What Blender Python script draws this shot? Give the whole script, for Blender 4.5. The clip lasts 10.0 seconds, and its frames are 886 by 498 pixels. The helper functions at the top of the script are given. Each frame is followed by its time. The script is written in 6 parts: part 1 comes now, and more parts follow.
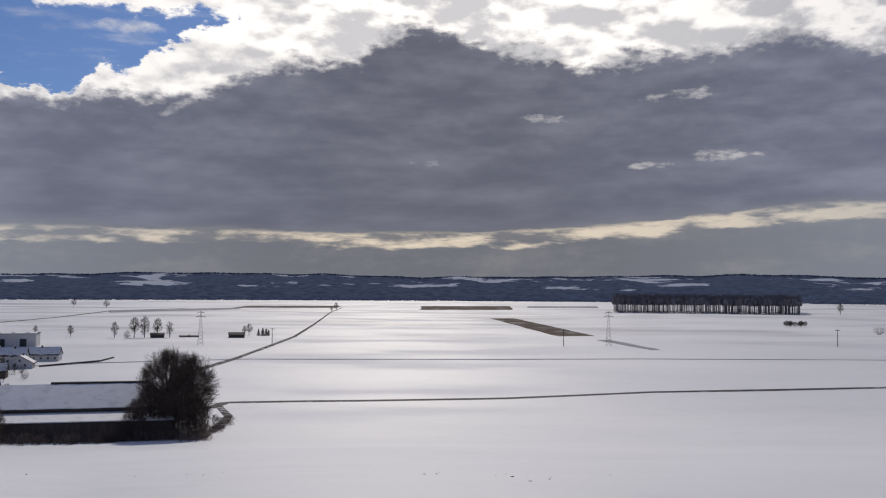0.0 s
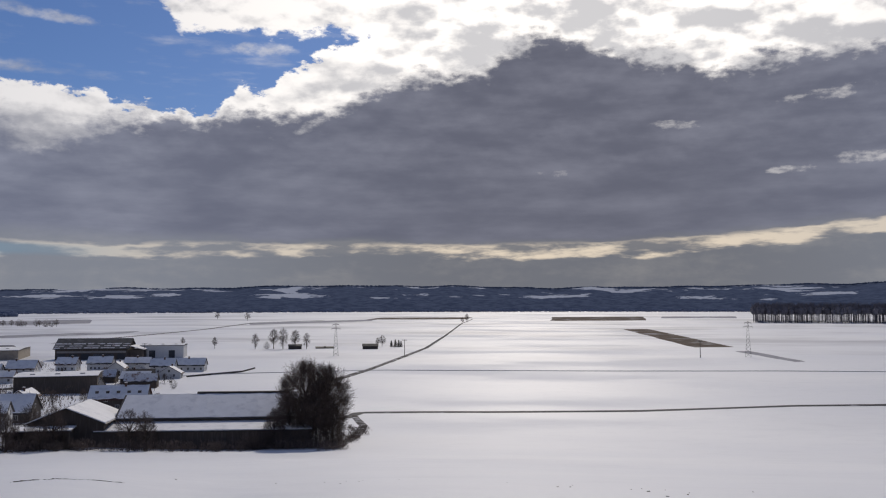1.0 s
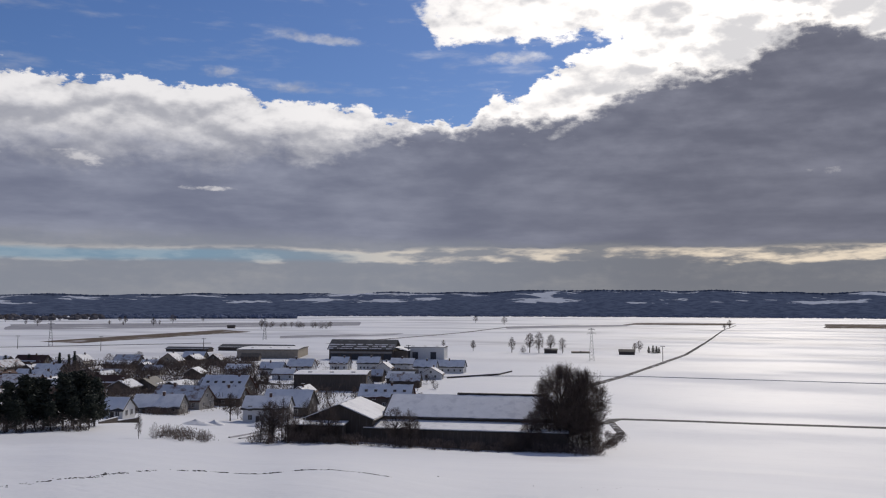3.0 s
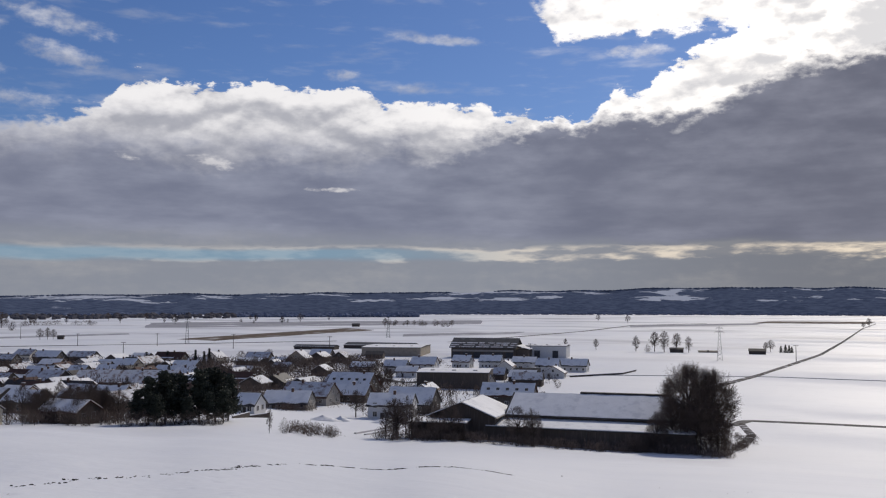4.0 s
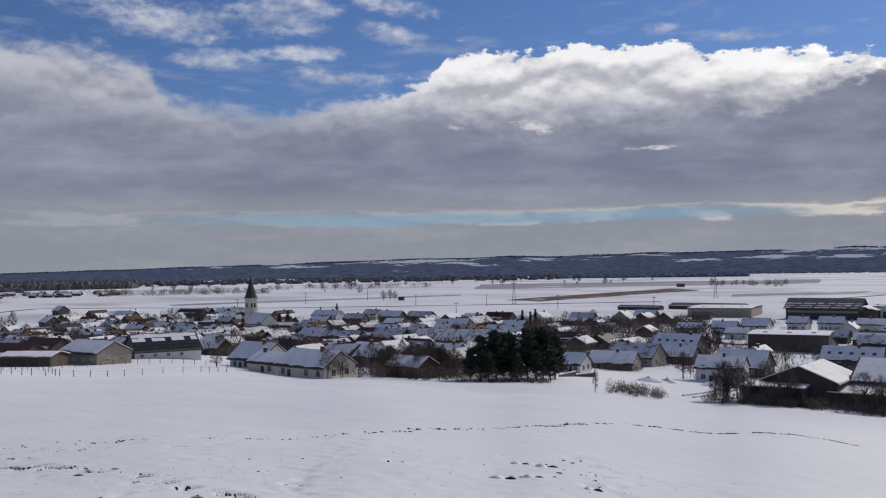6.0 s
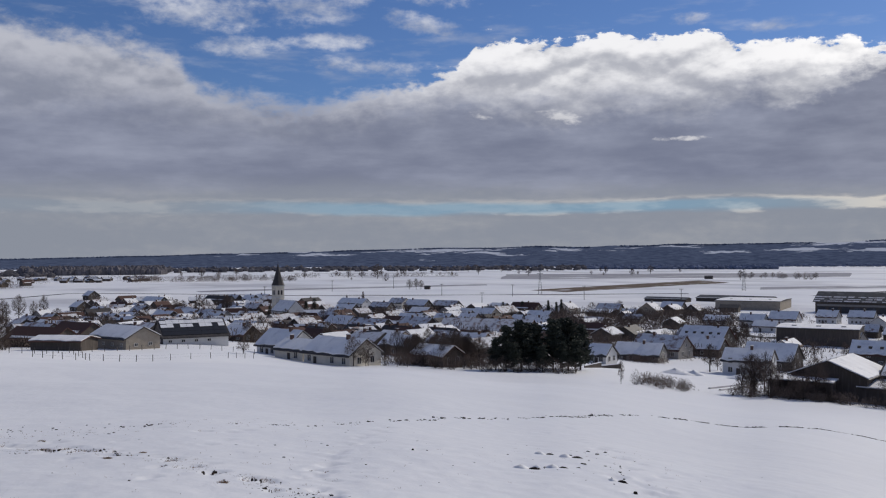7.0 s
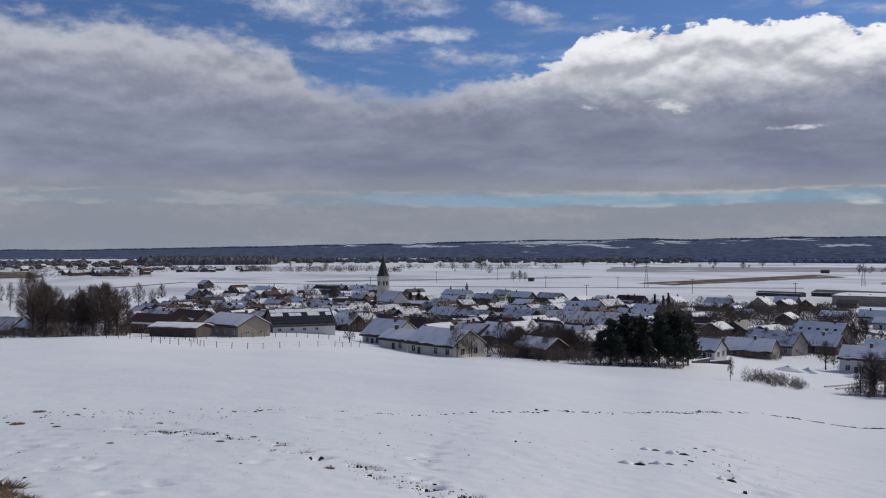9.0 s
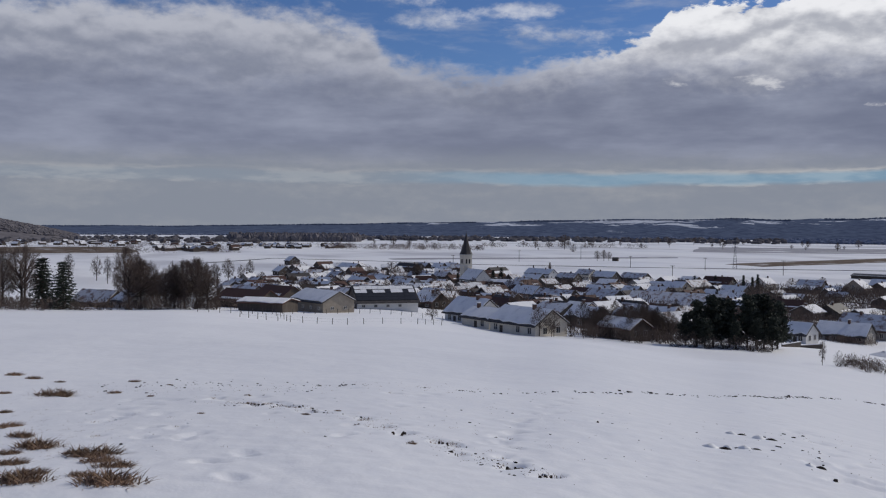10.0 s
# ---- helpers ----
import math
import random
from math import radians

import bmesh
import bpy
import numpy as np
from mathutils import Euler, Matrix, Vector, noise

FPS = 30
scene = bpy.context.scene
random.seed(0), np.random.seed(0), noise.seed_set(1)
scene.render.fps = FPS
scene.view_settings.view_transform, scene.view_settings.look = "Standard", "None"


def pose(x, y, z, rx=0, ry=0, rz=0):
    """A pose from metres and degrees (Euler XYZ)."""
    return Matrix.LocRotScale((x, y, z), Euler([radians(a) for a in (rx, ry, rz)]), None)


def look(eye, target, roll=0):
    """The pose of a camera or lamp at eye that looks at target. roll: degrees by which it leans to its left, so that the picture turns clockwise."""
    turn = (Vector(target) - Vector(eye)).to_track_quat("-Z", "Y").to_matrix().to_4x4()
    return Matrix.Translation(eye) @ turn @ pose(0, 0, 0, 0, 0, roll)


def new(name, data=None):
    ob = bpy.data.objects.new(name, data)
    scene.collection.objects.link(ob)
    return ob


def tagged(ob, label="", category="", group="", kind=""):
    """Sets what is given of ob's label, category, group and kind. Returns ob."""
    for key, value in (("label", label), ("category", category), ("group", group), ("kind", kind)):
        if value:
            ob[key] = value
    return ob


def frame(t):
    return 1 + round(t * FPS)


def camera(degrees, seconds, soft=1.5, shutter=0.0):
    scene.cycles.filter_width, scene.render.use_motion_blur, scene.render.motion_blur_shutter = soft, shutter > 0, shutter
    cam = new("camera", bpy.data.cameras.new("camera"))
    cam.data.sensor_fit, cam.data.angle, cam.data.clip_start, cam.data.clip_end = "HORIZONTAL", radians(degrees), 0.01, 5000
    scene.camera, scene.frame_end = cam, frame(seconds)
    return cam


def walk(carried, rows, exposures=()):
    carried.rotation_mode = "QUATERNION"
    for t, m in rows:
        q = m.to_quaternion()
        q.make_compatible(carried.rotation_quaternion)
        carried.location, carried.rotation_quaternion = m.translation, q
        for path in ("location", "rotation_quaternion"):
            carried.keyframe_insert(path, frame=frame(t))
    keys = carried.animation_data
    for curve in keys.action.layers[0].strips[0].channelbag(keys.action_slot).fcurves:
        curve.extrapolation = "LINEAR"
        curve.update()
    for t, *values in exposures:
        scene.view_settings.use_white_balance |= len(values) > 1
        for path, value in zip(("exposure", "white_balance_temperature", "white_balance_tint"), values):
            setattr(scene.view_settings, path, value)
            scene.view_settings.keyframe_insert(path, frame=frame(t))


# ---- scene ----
EYE = 38.0                                   # the eye above the valley floor; it stands on a hillside and turns
cam = camera(51.47, 10.0, soft=1.15)
PATH = [                                     # seconds, yaw to the left, pitch, roll
    (0.0, 0.0, 2.52, -0.33), (0.5, 4.08, 2.96, -0.13), (1.0, 8.09, 3.2, 0.13), (1.5, 12.1, 3.4, 0.27),
    (2.0, 15.78, 3.46, 0.06), (2.5, 19.74, 3.47, -0.29), (2.7, 21.47, 3.47, -0.29), (3.8, 29.79, 3.43, 0.1), (4.0, 31.4, 3.37, -0.01), (4.5, 36.18, 3.15, -0.34),
    (5.0, 42.88, 2.27, 0.21), (5.5, 47.74, 1.58, 0.92), (6.0, 51.28, 1.08, 0.86), (6.2, 51.75, 0.95, 0.82), (7.3, 53.77, 0.23, -0.01), (7.5, 54.65, 0.16, -0.1),
    (8.0, 56.26, 0.19, -0.48), (8.5, 56.91, 0.09, -0.33), (9.0, 59.38, -0.07, -0.02), (9.5, 62.4, -0.4, -0.11),
    (10.0, 64.55, -1.44, -0.44),
]
walk(cam, [(t, pose(0, 0, EYE, 90 + pitch, roll, yaw)) for t, yaw, pitch, roll in PATH],
     [(0.0, -0.24, 6720, 12.0), (1.5, -0.2, 6720, 12.0), (2.5, -0.14, 6720, 12.0), (4.2, 0.0, 6740, 11.5), (6.5, 0.03, 6620, 10.8), (8.5, 0.03, 6560, 10.4), (10.0, -0.06, 6500, 10.4)])

# ---------------------------------------------------------------- sun, sky
SUN_AZ, SUN_EL = 3.0, 34.0                   # degrees to the left of the first view, above the horizon
sun = new("sun", bpy.data.lights.new("sun", "SUN"))
sun.data.energy, sun.data.angle, sun.data.color = 2.2, radians(0.6), (1.0, 0.94, 0.84)
a, e = radians(SUN_AZ), radians(SUN_EL)
sun_way = Vector((-math.sin(a) * math.cos(e), math.cos(a) * math.cos(e), math.sin(e)))
sun.matrix_world = look(sun_way * 500, (0, 0, 0))


class Nodes:
    """Short hand for building a node tree."""

    def __init__(self, tree):
        self.tree = tree
        tree.nodes.clear()

    def add(self, kind, values=(), **settings):
        n = self.tree.nodes.new(kind)
        for key, value in settings.items():
            setattr(n, key, value)
        for key, value in dict(values).items():
            self.put(n.inputs[key], value)
        return n

    def put(self, socket, value):
        if hasattr(value, "is_output"):
            self.tree.links.new(value, socket)
        elif hasattr(value, "outputs"):
            self.tree.links.new(value.outputs[0], socket)
        else:
            socket.default_value = value

    def math(self, op, a, b=0.0, c=0.0):
        n = self.add("ShaderNodeMath", operation=op)
        for s, v in zip(n.inputs, (a, b, c)):
            self.put(s, v)
        return n.outputs[0]

    def span(self, v, a, b, lo=0.0, hi=1.0, smooth=True):
        n = self.add("ShaderNodeMapRange", interpolation_type="SMOOTHSTEP" if smooth else "LINEAR")
        for s, x in zip(n.inputs, (v, a, b, lo, hi)):
            self.put(s, x)
        return n.outputs[0]

    def mix(self, f, a, b):
        n = self.add("ShaderNodeMix", data_type="RGBA")
        self.put(n.inputs[0], f), self.put(n.inputs[6], a), self.put(n.inputs[7], b)
        return n.outputs[2]

    def noise(self, vector, scale, detail=4.0, rough=0.55, distortion=0.0):
        n = self.add("ShaderNodeTexNoise", {"Scale": scale, "Detail": detail, "Roughness": rough, "Distortion": distortion})
        if vector is not None:
            self.put(n.inputs["Vector"], vector)
        return n.outputs[0]

    def ramp(self, f, stops, smooth=False):
        n = self.add("ShaderNodeValToRGB")
        r = n.color_ramp
        r.interpolation = "EASE" if smooth else "LINEAR"
        while len(r.elements) < len(stops):
            r.elements.new(0.5)
        for el, (p, c) in zip(r.elements, stops):
            el.position, el.color = p, (c, c, c, 1) if not hasattr(c, "__len__") else (*c, 1)
        self.put(n.inputs[0], f)
        return n.outputs[0]


def make_sky():
    world = bpy.data.worlds.new("winter_sky")
    scene.world = world
    world.use_nodes = True
    n = Nodes(world.node_tree)
    way = n.add("ShaderNodeTexCoord").outputs["Generated"]
    xyz = n.add("ShaderNodeSeparateXYZ", {0: way})
    el = n.math("MULTIPLY", n.math("ARCSINE", xyz.outputs[2]), 57.2958)
    az = n.math("MULTIPLY", n.math("ARCTAN2", n.math("MULTIPLY", xyz.outputs[0], -1.0), xyz.outputs[1]), 57.2958)
    # flat sky coordinates in degrees, drawn out along the horizon
    flat = n.add("ShaderNodeCombineXYZ", {0: n.math("MULTIPLY", az, 0.55), 1: el})
    above = n.add("ShaderNodeCombineXYZ", {0: n.math("MULTIPLY", az, 0.55), 1: n.math("ADD", el, 0.55)})
    wide = n.add("ShaderNodeCombineXYZ", {0: n.math("MULTIPLY", az, 0.22), 1: el, 2: 3.7})
    big = n.math("SUBTRACT", n.noise(flat, 0.22, 5, 0.5), 0.5)
    puff = n.math("SUBTRACT", n.noise(flat, 0.5, 6, 0.5), 0.5)
    puff_above = n.math("SUBTRACT", n.noise(above, 0.5, 6, 0.5), 0.5)
    fine = n.math("SUBTRACT", n.noise(flat, 1.9, 5, 0.6), 0.5)
    streak = n.math("SUBTRACT", n.noise(wide, 0.55, 6, 0.55), 0.5)
    thread = n.math("SUBTRACT", n.noise(wide, 1.7, 5, 0.55), 0.5)
    relief = n.math("SUBTRACT", puff, puff_above)                          # lumps lit from above
    # outlines of the great cloud bank in degrees: where its white edge meets the blue, and where its grey body begins
    along = n.span(az, -40.0, 110.0, smooth=False)

    def outline(points):
        return n.math("MULTIPLY", n.ramp(along, [((p + 40) / 150, v / 25) for p, v in points]), 25.0)

    white_top = outline([(-40, 14), (-33, 22), (9.5, 21), (12.5, 16.3), (13.5, 15.6), (15.9, 15.1), (18.0, 14.0), (18.5, 13.0), (21, 12.6), (22.1, 11.6), (27, 11.6), (28.3, 11.3), (28.7, 12.4), (31.5, 12.6),
                         (34.8, 12.5), (37, 13.0), (47, 13.1), (50.7, 13.4), (51.6, 12.0), (52.6, 10.9), (55, 10.5), (57.4, 10.0), (59.9, 9.5), (61.8, 8.9), (64.5, 9.5), (68.0, 10.3),
                         (68.9, 11.7), (71.3, 12.3), (78, 13.3), (86, 12.7), (110, 12.6)])
    grey_top = outline([(-40, 14), (-24, 13.5), (-20.9, 15.3), (-17.7, 14.4), (-11.4, 14.1), (-8.5, 13.2), (-6.2, 14.6), (-3.3, 14.9), (-1.5, 15.4), (1, 16.0), (3.5, 15.7), (4.8, 14.8), (6.6, 14.0),
                        (10.1, 13.5), (13.5, 12.6), (14.9, 11.3), (17.2, 11.0), (21.3, 11.15), (27.3, 10.9), (29.8, 9.7), (32.5, 9.3), (33.9, 9.8), (36.5, 9.2), (39.7, 9.2), (47, 9.4), (52, 9.6), (57, 9.0),
                        (62, 8.2), (70, 9.0), (84, 9.5), (110, 9.5)])
    lumps = n.math("ADD", n.math("MULTIPLY", puff, 2.6), n.math("MULTIPLY", fine, 2.0))
    near_sun = n.span(n.math("ABSOLUTE", az), 2.0, 40.0, 1.0, 0.0)
    hazy_sun = n.span(n.math("ABSOLUTE", az), 6.0, 30.0, 1.0, 0.0)
    veil = n.span(az, 50.0, 62.0)                                         # softer, duller cloud away from the sun
    depth = n.math("ADD", n.math("SUBTRACT", white_top, el), n.math("ADD", lumps, n.math("MULTIPLY", big, 0.8)))
    bank = n.span(depth, n.span(veil, 0, 1, -0.1, -0.8, smooth=False), n.span(veil, 0, 1, 0.2, 0.9, smooth=False))
    inner = n.math("ADD", n.math("SUBTRACT", grey_top, el), n.math("ADD", n.math("MULTIPLY", lumps, 1.3), n.math("MULTIPLY", streak, n.span(az, 24.0, 40.0, 0.4, 2.2))))
    soft_in = n.span(az, 24.0, 45.0, 0.0, 1.0)
    grey = n.span(inner, n.span(soft_in, 0, 1, -0.7, -2.6, smooth=False), n.span(soft_in, 0, 1, 0.7, 1.8, smooth=False))
    # the white edge, lit from above and broken by grey hollows
    sunlit = n.math("ADD", n.math("ADD", n.math("MULTIPLY", relief, 2.4), n.math("MULTIPLY", puff, n.span(az, 4.0, 16.0, 3.0, 0.8))), n.math("ADD", n.math("MULTIPLY", fine, 0.5), n.math("MULTIPLY", near_sun, 0.05)))
    sunlit = n.math("ADD", sunlit, n.span(depth, 0.0, 2.2, 0.22, -0.1))
    white_lo = n.mix(veil, n.mix(near_sun, (0.42, 0.44, 0.50, 1), (0.74, 0.75, 0.78, 1)), (0.27, 0.295, 0.37, 1))
    white_hi = n.mix(veil, n.mix(near_sun, (0.86, 0.87, 0.90, 1), (1.38, 1.36, 1.32, 1)), (0.46, 0.48, 0.55, 1))
    cloud_white = n.mix(n.span(sunlit, -0.5, 0.34), white_lo, white_hi)
    # the bank's own greys
    body_n = n.math("ADD", n.math("MULTIPLY", streak, 1.0), n.math("ADD", n.math("MULTIPLY", thread, 0.35), n.math("ADD", n.math("MULTIPLY", big, 0.8), n.math("MULTIPLY", relief, n.span(el, 5.0, 10.0, 0.15, 0.9)))))
    body_n = n.span(body_n, -0.3, 0.5)
    dark = n.mix(near_sun, (0.171, 0.194, 0.277, 1), (0.142, 0.154, 0.208, 1))
    light = n.mix(near_sun, (0.302, 0.332, 0.43, 1), (0.236, 0.251, 0.320, 1))
    body = n.mix(body_n, dark, light)

    def blobs(rows, ragged):
        """Lens-shaped patches of cloud: degrees left, up, half width, half height, lean."""
        most = None
        for a0, e0, w, h, lean in rows:
            u = n.math("DIVIDE", n.math("SUBTRACT", az, a0), w)
            v = n.math("DIVIDE", n.math("SUBTRACT", n.math("SUBTRACT", el, e0), n.math("MULTIPLY", u, lean)), h)
            d = n.math("SUBTRACT", 1.0, n.math("ADD", n.math("MULTIPLY", u, u), n.math("MULTIPLY", v, v)))
            most = d if most is None else n.math("MAXIMUM", most, d)
        return n.math("ADD", n.math("MAXIMUM", most, -3.0), ragged)

    thin = n.span(blobs([(-16.6, 8.1, 2.4, 0.34, 0.0), (-12.6, 7.6, 1.6, 0.3, 0.0), (-14.6, 11.8, 2.8, 0.45, -0.3), (-6.4, 10.6, 1.5, 0.35, 0.0), (0.9, 7.8, 1.0, 0.25, 0.0), (45.4, 8.5, 1.7, 0.5, 0.35),
                         (50.6, 8.7, 0.9, 0.3, 0.2), (38.5, 7.0, 1.8, 0.2, 0.0)], n.math("ADD", n.math("MULTIPLY", fine, 4.5), n.math("MULTIPLY", thread, 4.0))), 0.2, 1.7)
    body = n.mix(n.math("MULTIPLY", thin, 0.62), body, n.mix(near_sun, (0.80, 0.80, 0.82, 1), (0.66, 0.66, 0.68, 1)))
    bank_col = n.mix(grey, cloud_white, body)
    # lower edge: a bright strip, then haze over the hills
    under = n.math("ADD", el, n.math("ADD", n.math("ADD", n.math("MULTIPLY", streak, 1.1), n.math("MULTIPLY", thread, 0.9)), n.span(az, -25.0, 0.0, -1.6, 0.0)))
    strip = n.math("MULTIPLY", n.span(under, 3.65, 3.4), n.span(under, 2.5, 2.75))
    strip_col = n.mix(near_sun, (0.52, 0.52, 0.52, 1), (0.86, 0.76, 0.62, 1))
    haze_col = n.mix(hazy_sun, (0.245, 0.272, 0.328, 1), (0.185, 0.20, 0.235, 1))
    haze_col = n.mix(n.span(n.math("ADD", streak, n.math("MULTIPLY", fine, 0.4)), -0.1, 0.35, 0.0, 0.55), haze_col, n.mix(hazy_sun, (0.37, 0.38, 0.405, 1), (0.34, 0.34, 0.345, 1)))
    strip_f = n.math("MULTIPLY", n.math("MULTIPLY", strip, n.span(az, 30.0, 62.0, 1.0, 0.3)), n.span(n.math("ADD", streak, n.math("MULTIPLY", thread, 1.7)), -0.25, 0.22, 0.05, 1.0))
    low = n.mix(strip_f, haze_col, strip_col)
    teal = n.math("MULTIPLY", n.span(n.math("ABSOLUTE", n.math("SUBTRACT", n.math("ADD", el, n.math("MULTIPLY", streak, 0.8)), 2.95)), 0.15, 0.5, 1.0, 0.0), n.math("MULTIPLY", n.span(az, 24.0, 40.0), n.span(az, 58.0, 70.0, 1.0, 0.15)))
    low = n.mix(n.math("MULTIPLY", teal, 0.6), low, (0.17, 0.34, 0.49, 1))
    bank_col = n.mix(n.span(under, 3.3, n.span(az, 10.0, 50.0, 4.0, 5.2)), low, bank_col)
    # clear sky
    sky = n.add("ShaderNodeTexSky", sky_type="NISHITA", sun_disc=False, sun_elevation=radians(SUN_EL), sun_rotation=radians(-SUN_AZ), air_density=1.0, dust_density=0.3, ozone_density=3.0)
    clear = n.add("ShaderNodeVectorMath", {0: sky.outputs[0], 1: (0.035, 0.046, 0.068)}, operation="MULTIPLY")
    # bright cloud round the sun, broken puffs and thin veils in the blue
    sun_edge = n.math("ADD", n.math("SUBTRACT", el, n.span(az, 24.0, 27.0, 16.1, 19.0)), lumps)
    sun_cloud = n.math("MULTIPLY", n.span(sun_edge, -0.15, 0.35), n.math("MULTIPLY", n.span(n.math("ADD", az, n.math("MULTIPLY", lumps, 2.4)), 26.3, 24.6), n.math("MULTIPLY", n.span(az, -50.0, -33.0), n.span(el, 38.0, 24.0))))
    puffs = n.span(blobs([(60.8, 15.6, 3.0, 1.4, -0.3), (54.7, 16.1, 2.8, 0.6, 0.5), (54.0, 14.1, 2.4, 0.6, 0.5), (59.7, 13.1, 2.8, 0.45, 0.0), (57.6, 11.6, 3.2, 0.5, 0.1), (65.4, 12.6, 2.4, 0.6, 0.0),
                          (67.6, 14.6, 3.4, 1.2, 0.0), (37.8, 14.0, 1.1, 0.35, -0.1), (33.2, 13.2, 1.3, 0.35, -0.1), (72.0, 16.5, 4.5, 1.4, 0.0), (19.3, 15.2, 2.0, 0.35, 0.0), (31.6, 16.2, 2.6, 0.3, 0.2)],
                         n.math("ADD", n.math("MULTIPLY", lumps, 0.9), n.math("MULTIPLY", fine, 2.2))), -0.7, 2.0)
    puff_col = n.mix(n.span(n.math("ADD", relief, puff), -0.25, 0.3), n.mix(near_sun, (0.36, 0.40, 0.50, 1), (0.8, 0.8, 0.82, 1)), n.mix(near_sun, (0.68, 0.70, 0.76, 1), (1.1, 1.1, 1.1, 1)))
    upper = n.mix(n.math("MULTIPLY", n.span(n.math("ADD", streak, n.math("MULTIPLY", thread, 0.8)), 0.0, 0.4), 0.4), clear.outputs[0], puff_col)
    upper = n.mix(n.span(el, 24.0, 42.0, 0.0, 0.2), upper, (0.42, 0.44, 0.48, 1))      # thin high veil overhead
    upper = n.mix(n.math("MULTIPLY", puffs, 0.75), upper, puff_col)
    upper = n.mix(sun_cloud, upper, cloud_white)
    col = n.mix(bank, upper, bank_col)
    out = n.add("ShaderNodeBackground", {"Color": col, "Strength": 1.0})
    n.add("ShaderNodeOutputWorld", {"Surface": out})


make_sky()

# ---------------------------------------------------------------- materials


def material(name, base, rough=0.8, spots=(), bump=0.0, scale=1.0, metal=0.0, spec=0.3, coords="Object", stretch=None, contrast=0.25, island=0.0):
    """A plain surface with grain at two scales. spots: (colour, scale, low, high) patches of another colour."""
    m = bpy.data.materials.new(name)
    m.use_nodes = True
    n = Nodes(m.node_tree)
    co = n.add("ShaderNodeTexCoord").outputs[coords] if coords == "Object" else n.add("ShaderNodeNewGeometry").outputs["Position"]
    if stretch:
        co = n.add("ShaderNodeVectorMath", {0: co, 1: stretch}, operation="MULTIPLY").outputs[0]
    fine, coarse = n.noise(co, 9.0 * scale, 5, 0.6), n.noise(co, 0.9 * scale, 4, 0.55)
    both = n.math("ADD", n.math("MULTIPLY", fine, 0.5), n.math("MULTIPLY", coarse, 0.5))
    lo, hi = [tuple(min(1.0, c * k) for c in base) + (1,) for k in (1 - contrast, 1 + contrast)]
    col = n.mix(n.span(both, 0.3, 0.7), lo, hi)
    for c, s, p, q in spots:
        col = n.mix(n.span(n.noise(co, s, 5, 0.6), p, q), col, (*c, 1))
    if island:
        rnd = n.add("ShaderNodeObjectInfo").outputs["Random"]
        hsv = n.add("ShaderNodeHueSaturation", {"Color": col, "Value": n.span(rnd, 0, 1, 1 - island, 1 + island, smooth=False)})
        col = hsv.outputs[0]
    b = n.add("ShaderNodeBsdfPrincipled", {"Base Color": col, "Roughness": rough, "Metallic": metal, "Specular IOR Level": spec})
    if bump:
        bn = n.add("ShaderNodeBump", {"Strength": bump, "Distance": 0.05, "Height": both})
        n.put(b.inputs["Normal"], bn.outputs[0])
    n.add("ShaderNodeOutputMaterial", {"Surface": b})
    return m


def snow_ground():
    m = bpy.data.materials.new("field_snow")
    m.use_nodes = True
    n = Nodes(m.node_tree)
    co = n.add("ShaderNodeNewGeometry").outputs["Position"]
    band = n.add("ShaderNodeVectorMath", {0: co, 1: (0.003, 0.006, 0.0)}, operation="MULTIPLY").outputs[0]
    wide = n.noise(band, 1.0, 3, 0.5)
    mid, fine = n.noise(co, 0.12, 5, 0.6), n.noise(co, 4.0, 6, 0.65)
    col = n.mix(n.span(wide, 0.35, 0.65), (0.80, 0.81, 0.84, 1), (0.90, 0.90, 0.905, 1))
    col = n.mix(n.span(fine, 0.3, 0.7, 0.0, 0.35), col, (0.72, 0.74, 0.79, 1))
    col = n.mix(n.span(mid, 0.45, 0.75, 0.0, 0.25), col, (0.70, 0.71, 0.74, 1))
    # thin windblown snow and painted cloud shadow, as long grey bands far out on the plain
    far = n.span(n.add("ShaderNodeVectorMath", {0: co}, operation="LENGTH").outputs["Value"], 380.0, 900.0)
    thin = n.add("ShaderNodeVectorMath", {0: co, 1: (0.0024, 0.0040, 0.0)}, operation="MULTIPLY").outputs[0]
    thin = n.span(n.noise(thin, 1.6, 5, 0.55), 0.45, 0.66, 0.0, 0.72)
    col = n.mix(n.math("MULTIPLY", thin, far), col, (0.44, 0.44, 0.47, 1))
    rough = n.span(n.noise(band, 2.3, 3, 0.5), 0.35, 0.65, 0.42, 0.68)
    b = n.add("ShaderNodeBsdfPrincipled", {"Base Color": col, "Roughness": rough, "Specular IOR Level": 0.12})
    h = n.math("ADD", n.math("MULTIPLY", n.noise(co, 0.7, 6, 0.62), 0.13), n.math("MULTIPLY", fine, 0.05))
    n.put(b.inputs["Normal"], n.add("ShaderNodeBump", {"Strength": 0.22, "Distance": 1.0, "Height": h}).outputs[0])
    n.add("ShaderNodeOutputMaterial", {"Surface": b})
    return m


